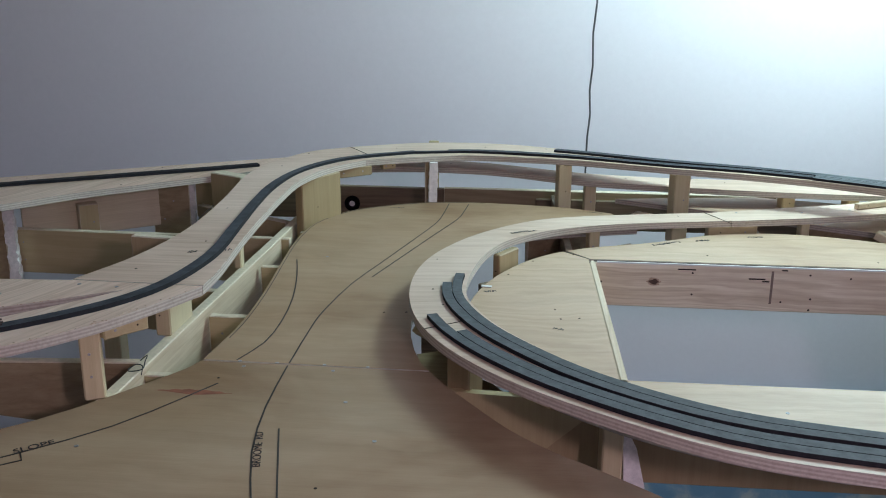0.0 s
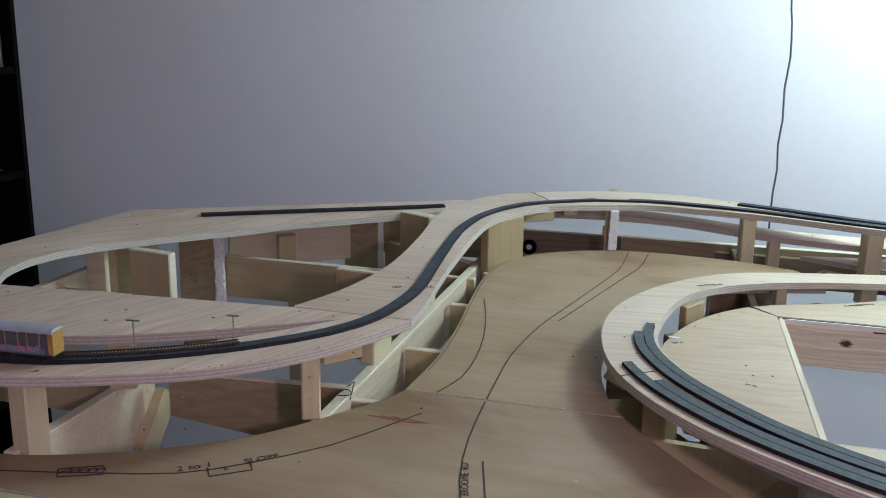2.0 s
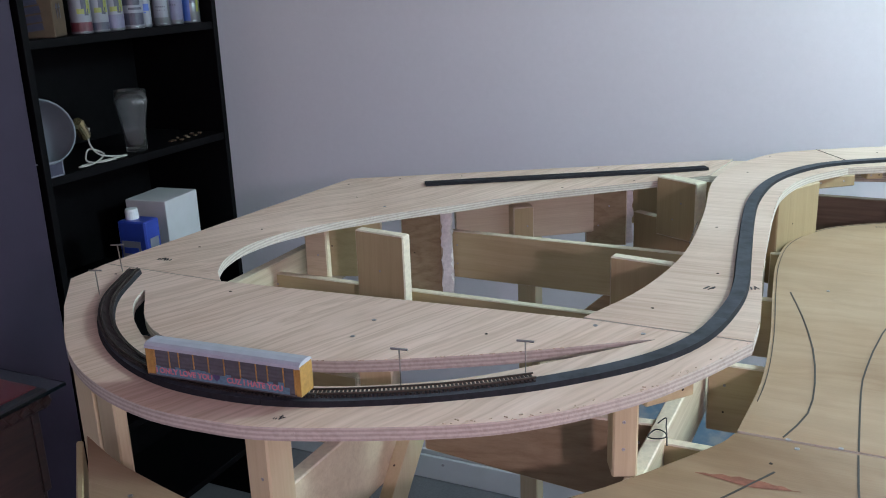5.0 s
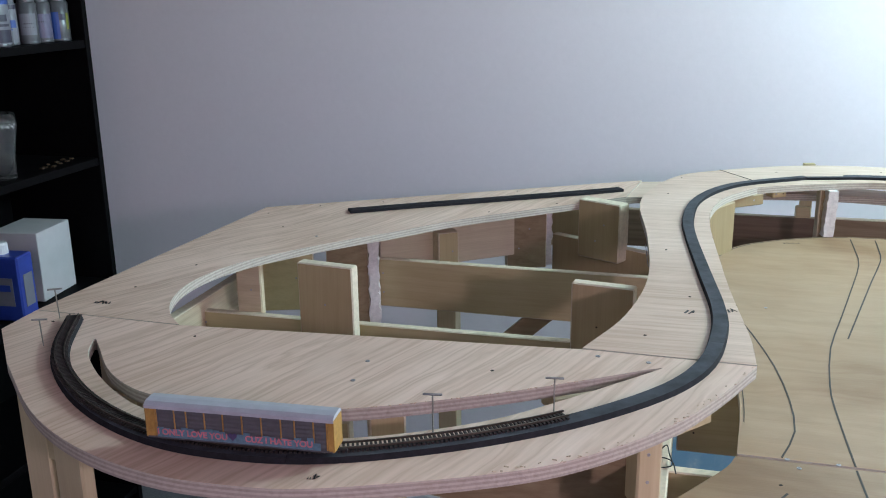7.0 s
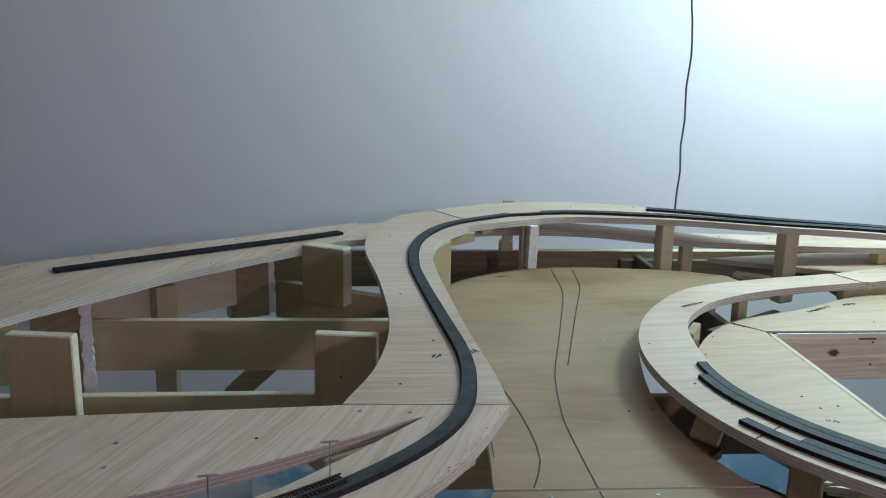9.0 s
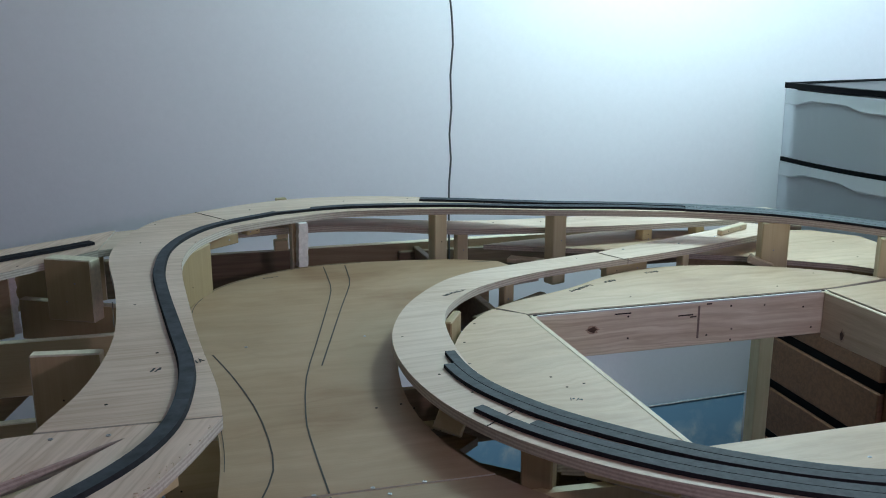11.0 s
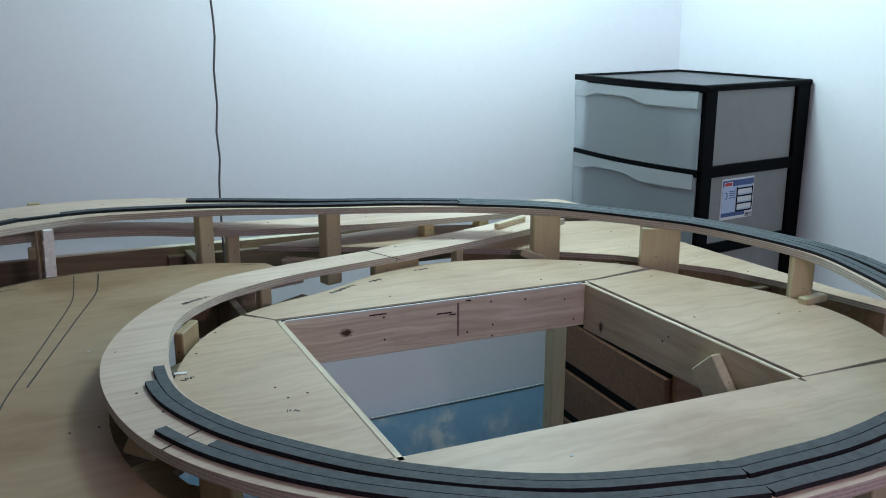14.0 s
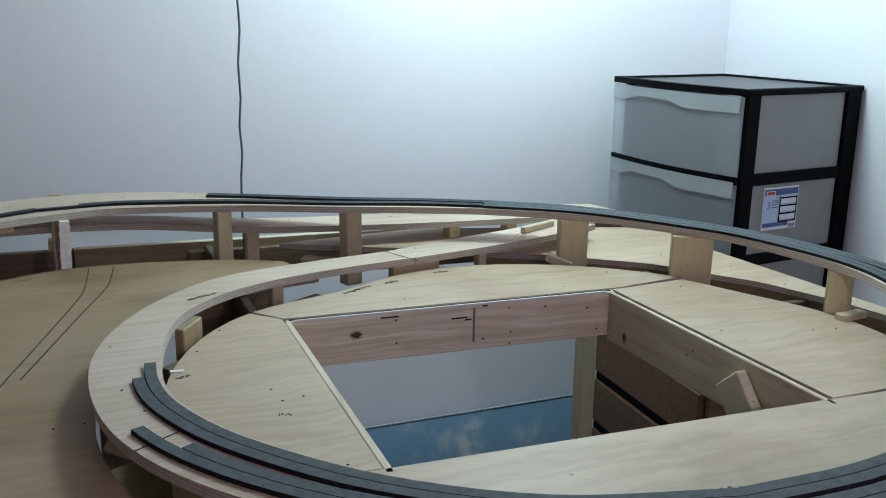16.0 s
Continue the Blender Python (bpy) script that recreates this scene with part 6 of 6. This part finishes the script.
# ---------------------------------------------------------------- dark side table with a glass top
side = thing("side_table", "dark wooden side table with a glass top", "table")
DARKWOOD = wood("dark_table_wood", (0.050, 0.020, 0.016), (0.024, 0.010, 0.008), radians(90), 0.6)
part("tabletop", span_box(-2.08, -1.675, -0.95, -0.375, 0.757, 0.785, 0.006), DARKWOOD, side)
for x in (-2.05, -1.735):
    for y in (-0.91, -0.44):
        part("leg", span_box(x, x + 0.04, y, y + 0.04, FLOOR, 0.757, 0.004), DARKWOOD, side)
part("apron", span_box(-2.055, -1.69, -0.412, -0.395, 0.60, 0.757, 0.002), DARKWOOD, side)
part("apron", span_box(-1.707, -1.690, -0.92, -0.4125, 0.56, 0.757, 0.002), DARKWOOD, side)
PANE, pt, pb = mat("table_glass", 0.02)
pb.inputs["Transmission Weight"].default_value = 1.0
pb.inputs["IOR"].default_value = 1.5
pb.inputs["Base Color"].default_value = (0.90, 0.96, 0.94, 1)
pane = part("glass_top", span_box(-2.08, -1.657, -0.97, -0.357, 0.790, 0.797, 0.001), PANE, side, "clear glass pane")
rope = bmesh.new()
for k in range(24):
    box_bm(0.008, 0.020, 0.014, pose(-1.675, -0.93 + 0.0235 * k, 0.771, 30, 0, 0), 0.003, rope)
part("carved_edge", rope, DARKWOOD, side, "carved rope moulding along the edge")
tagged(finish("red_folder", span_box(-2.0, -1.70, -0.64, -0.385, 0.7855, 0.7885, 0.0005), plain("red_card", (0.50, 0.03, 0.035), 0.5, 0, 0.15, 20, 0)), "red folder lying under the glass pane", "folder")

# loose black hook-up wire on the girder by the S curve
WIRE = plain("black_wire", (0.012, 0.012, 0.013), 0.45, 0, 0.1, 60, 0)
cable("loose_wire", [(-0.5975, -0.520, 1.0005), (-0.590, -0.515, 1.006), (-0.5865, -0.530, 1.004), (-0.583, -0.546, 1.001), (-0.592, -0.553, 1.0005), (-0.6005, -0.551, 1.0005), (-0.595, -0.538, 1.003), (-0.5835, -0.545, 1.004), (-0.579, -0.560, 0.999)], 0.0007, WIRE, "thin black wire end curled on the girder")
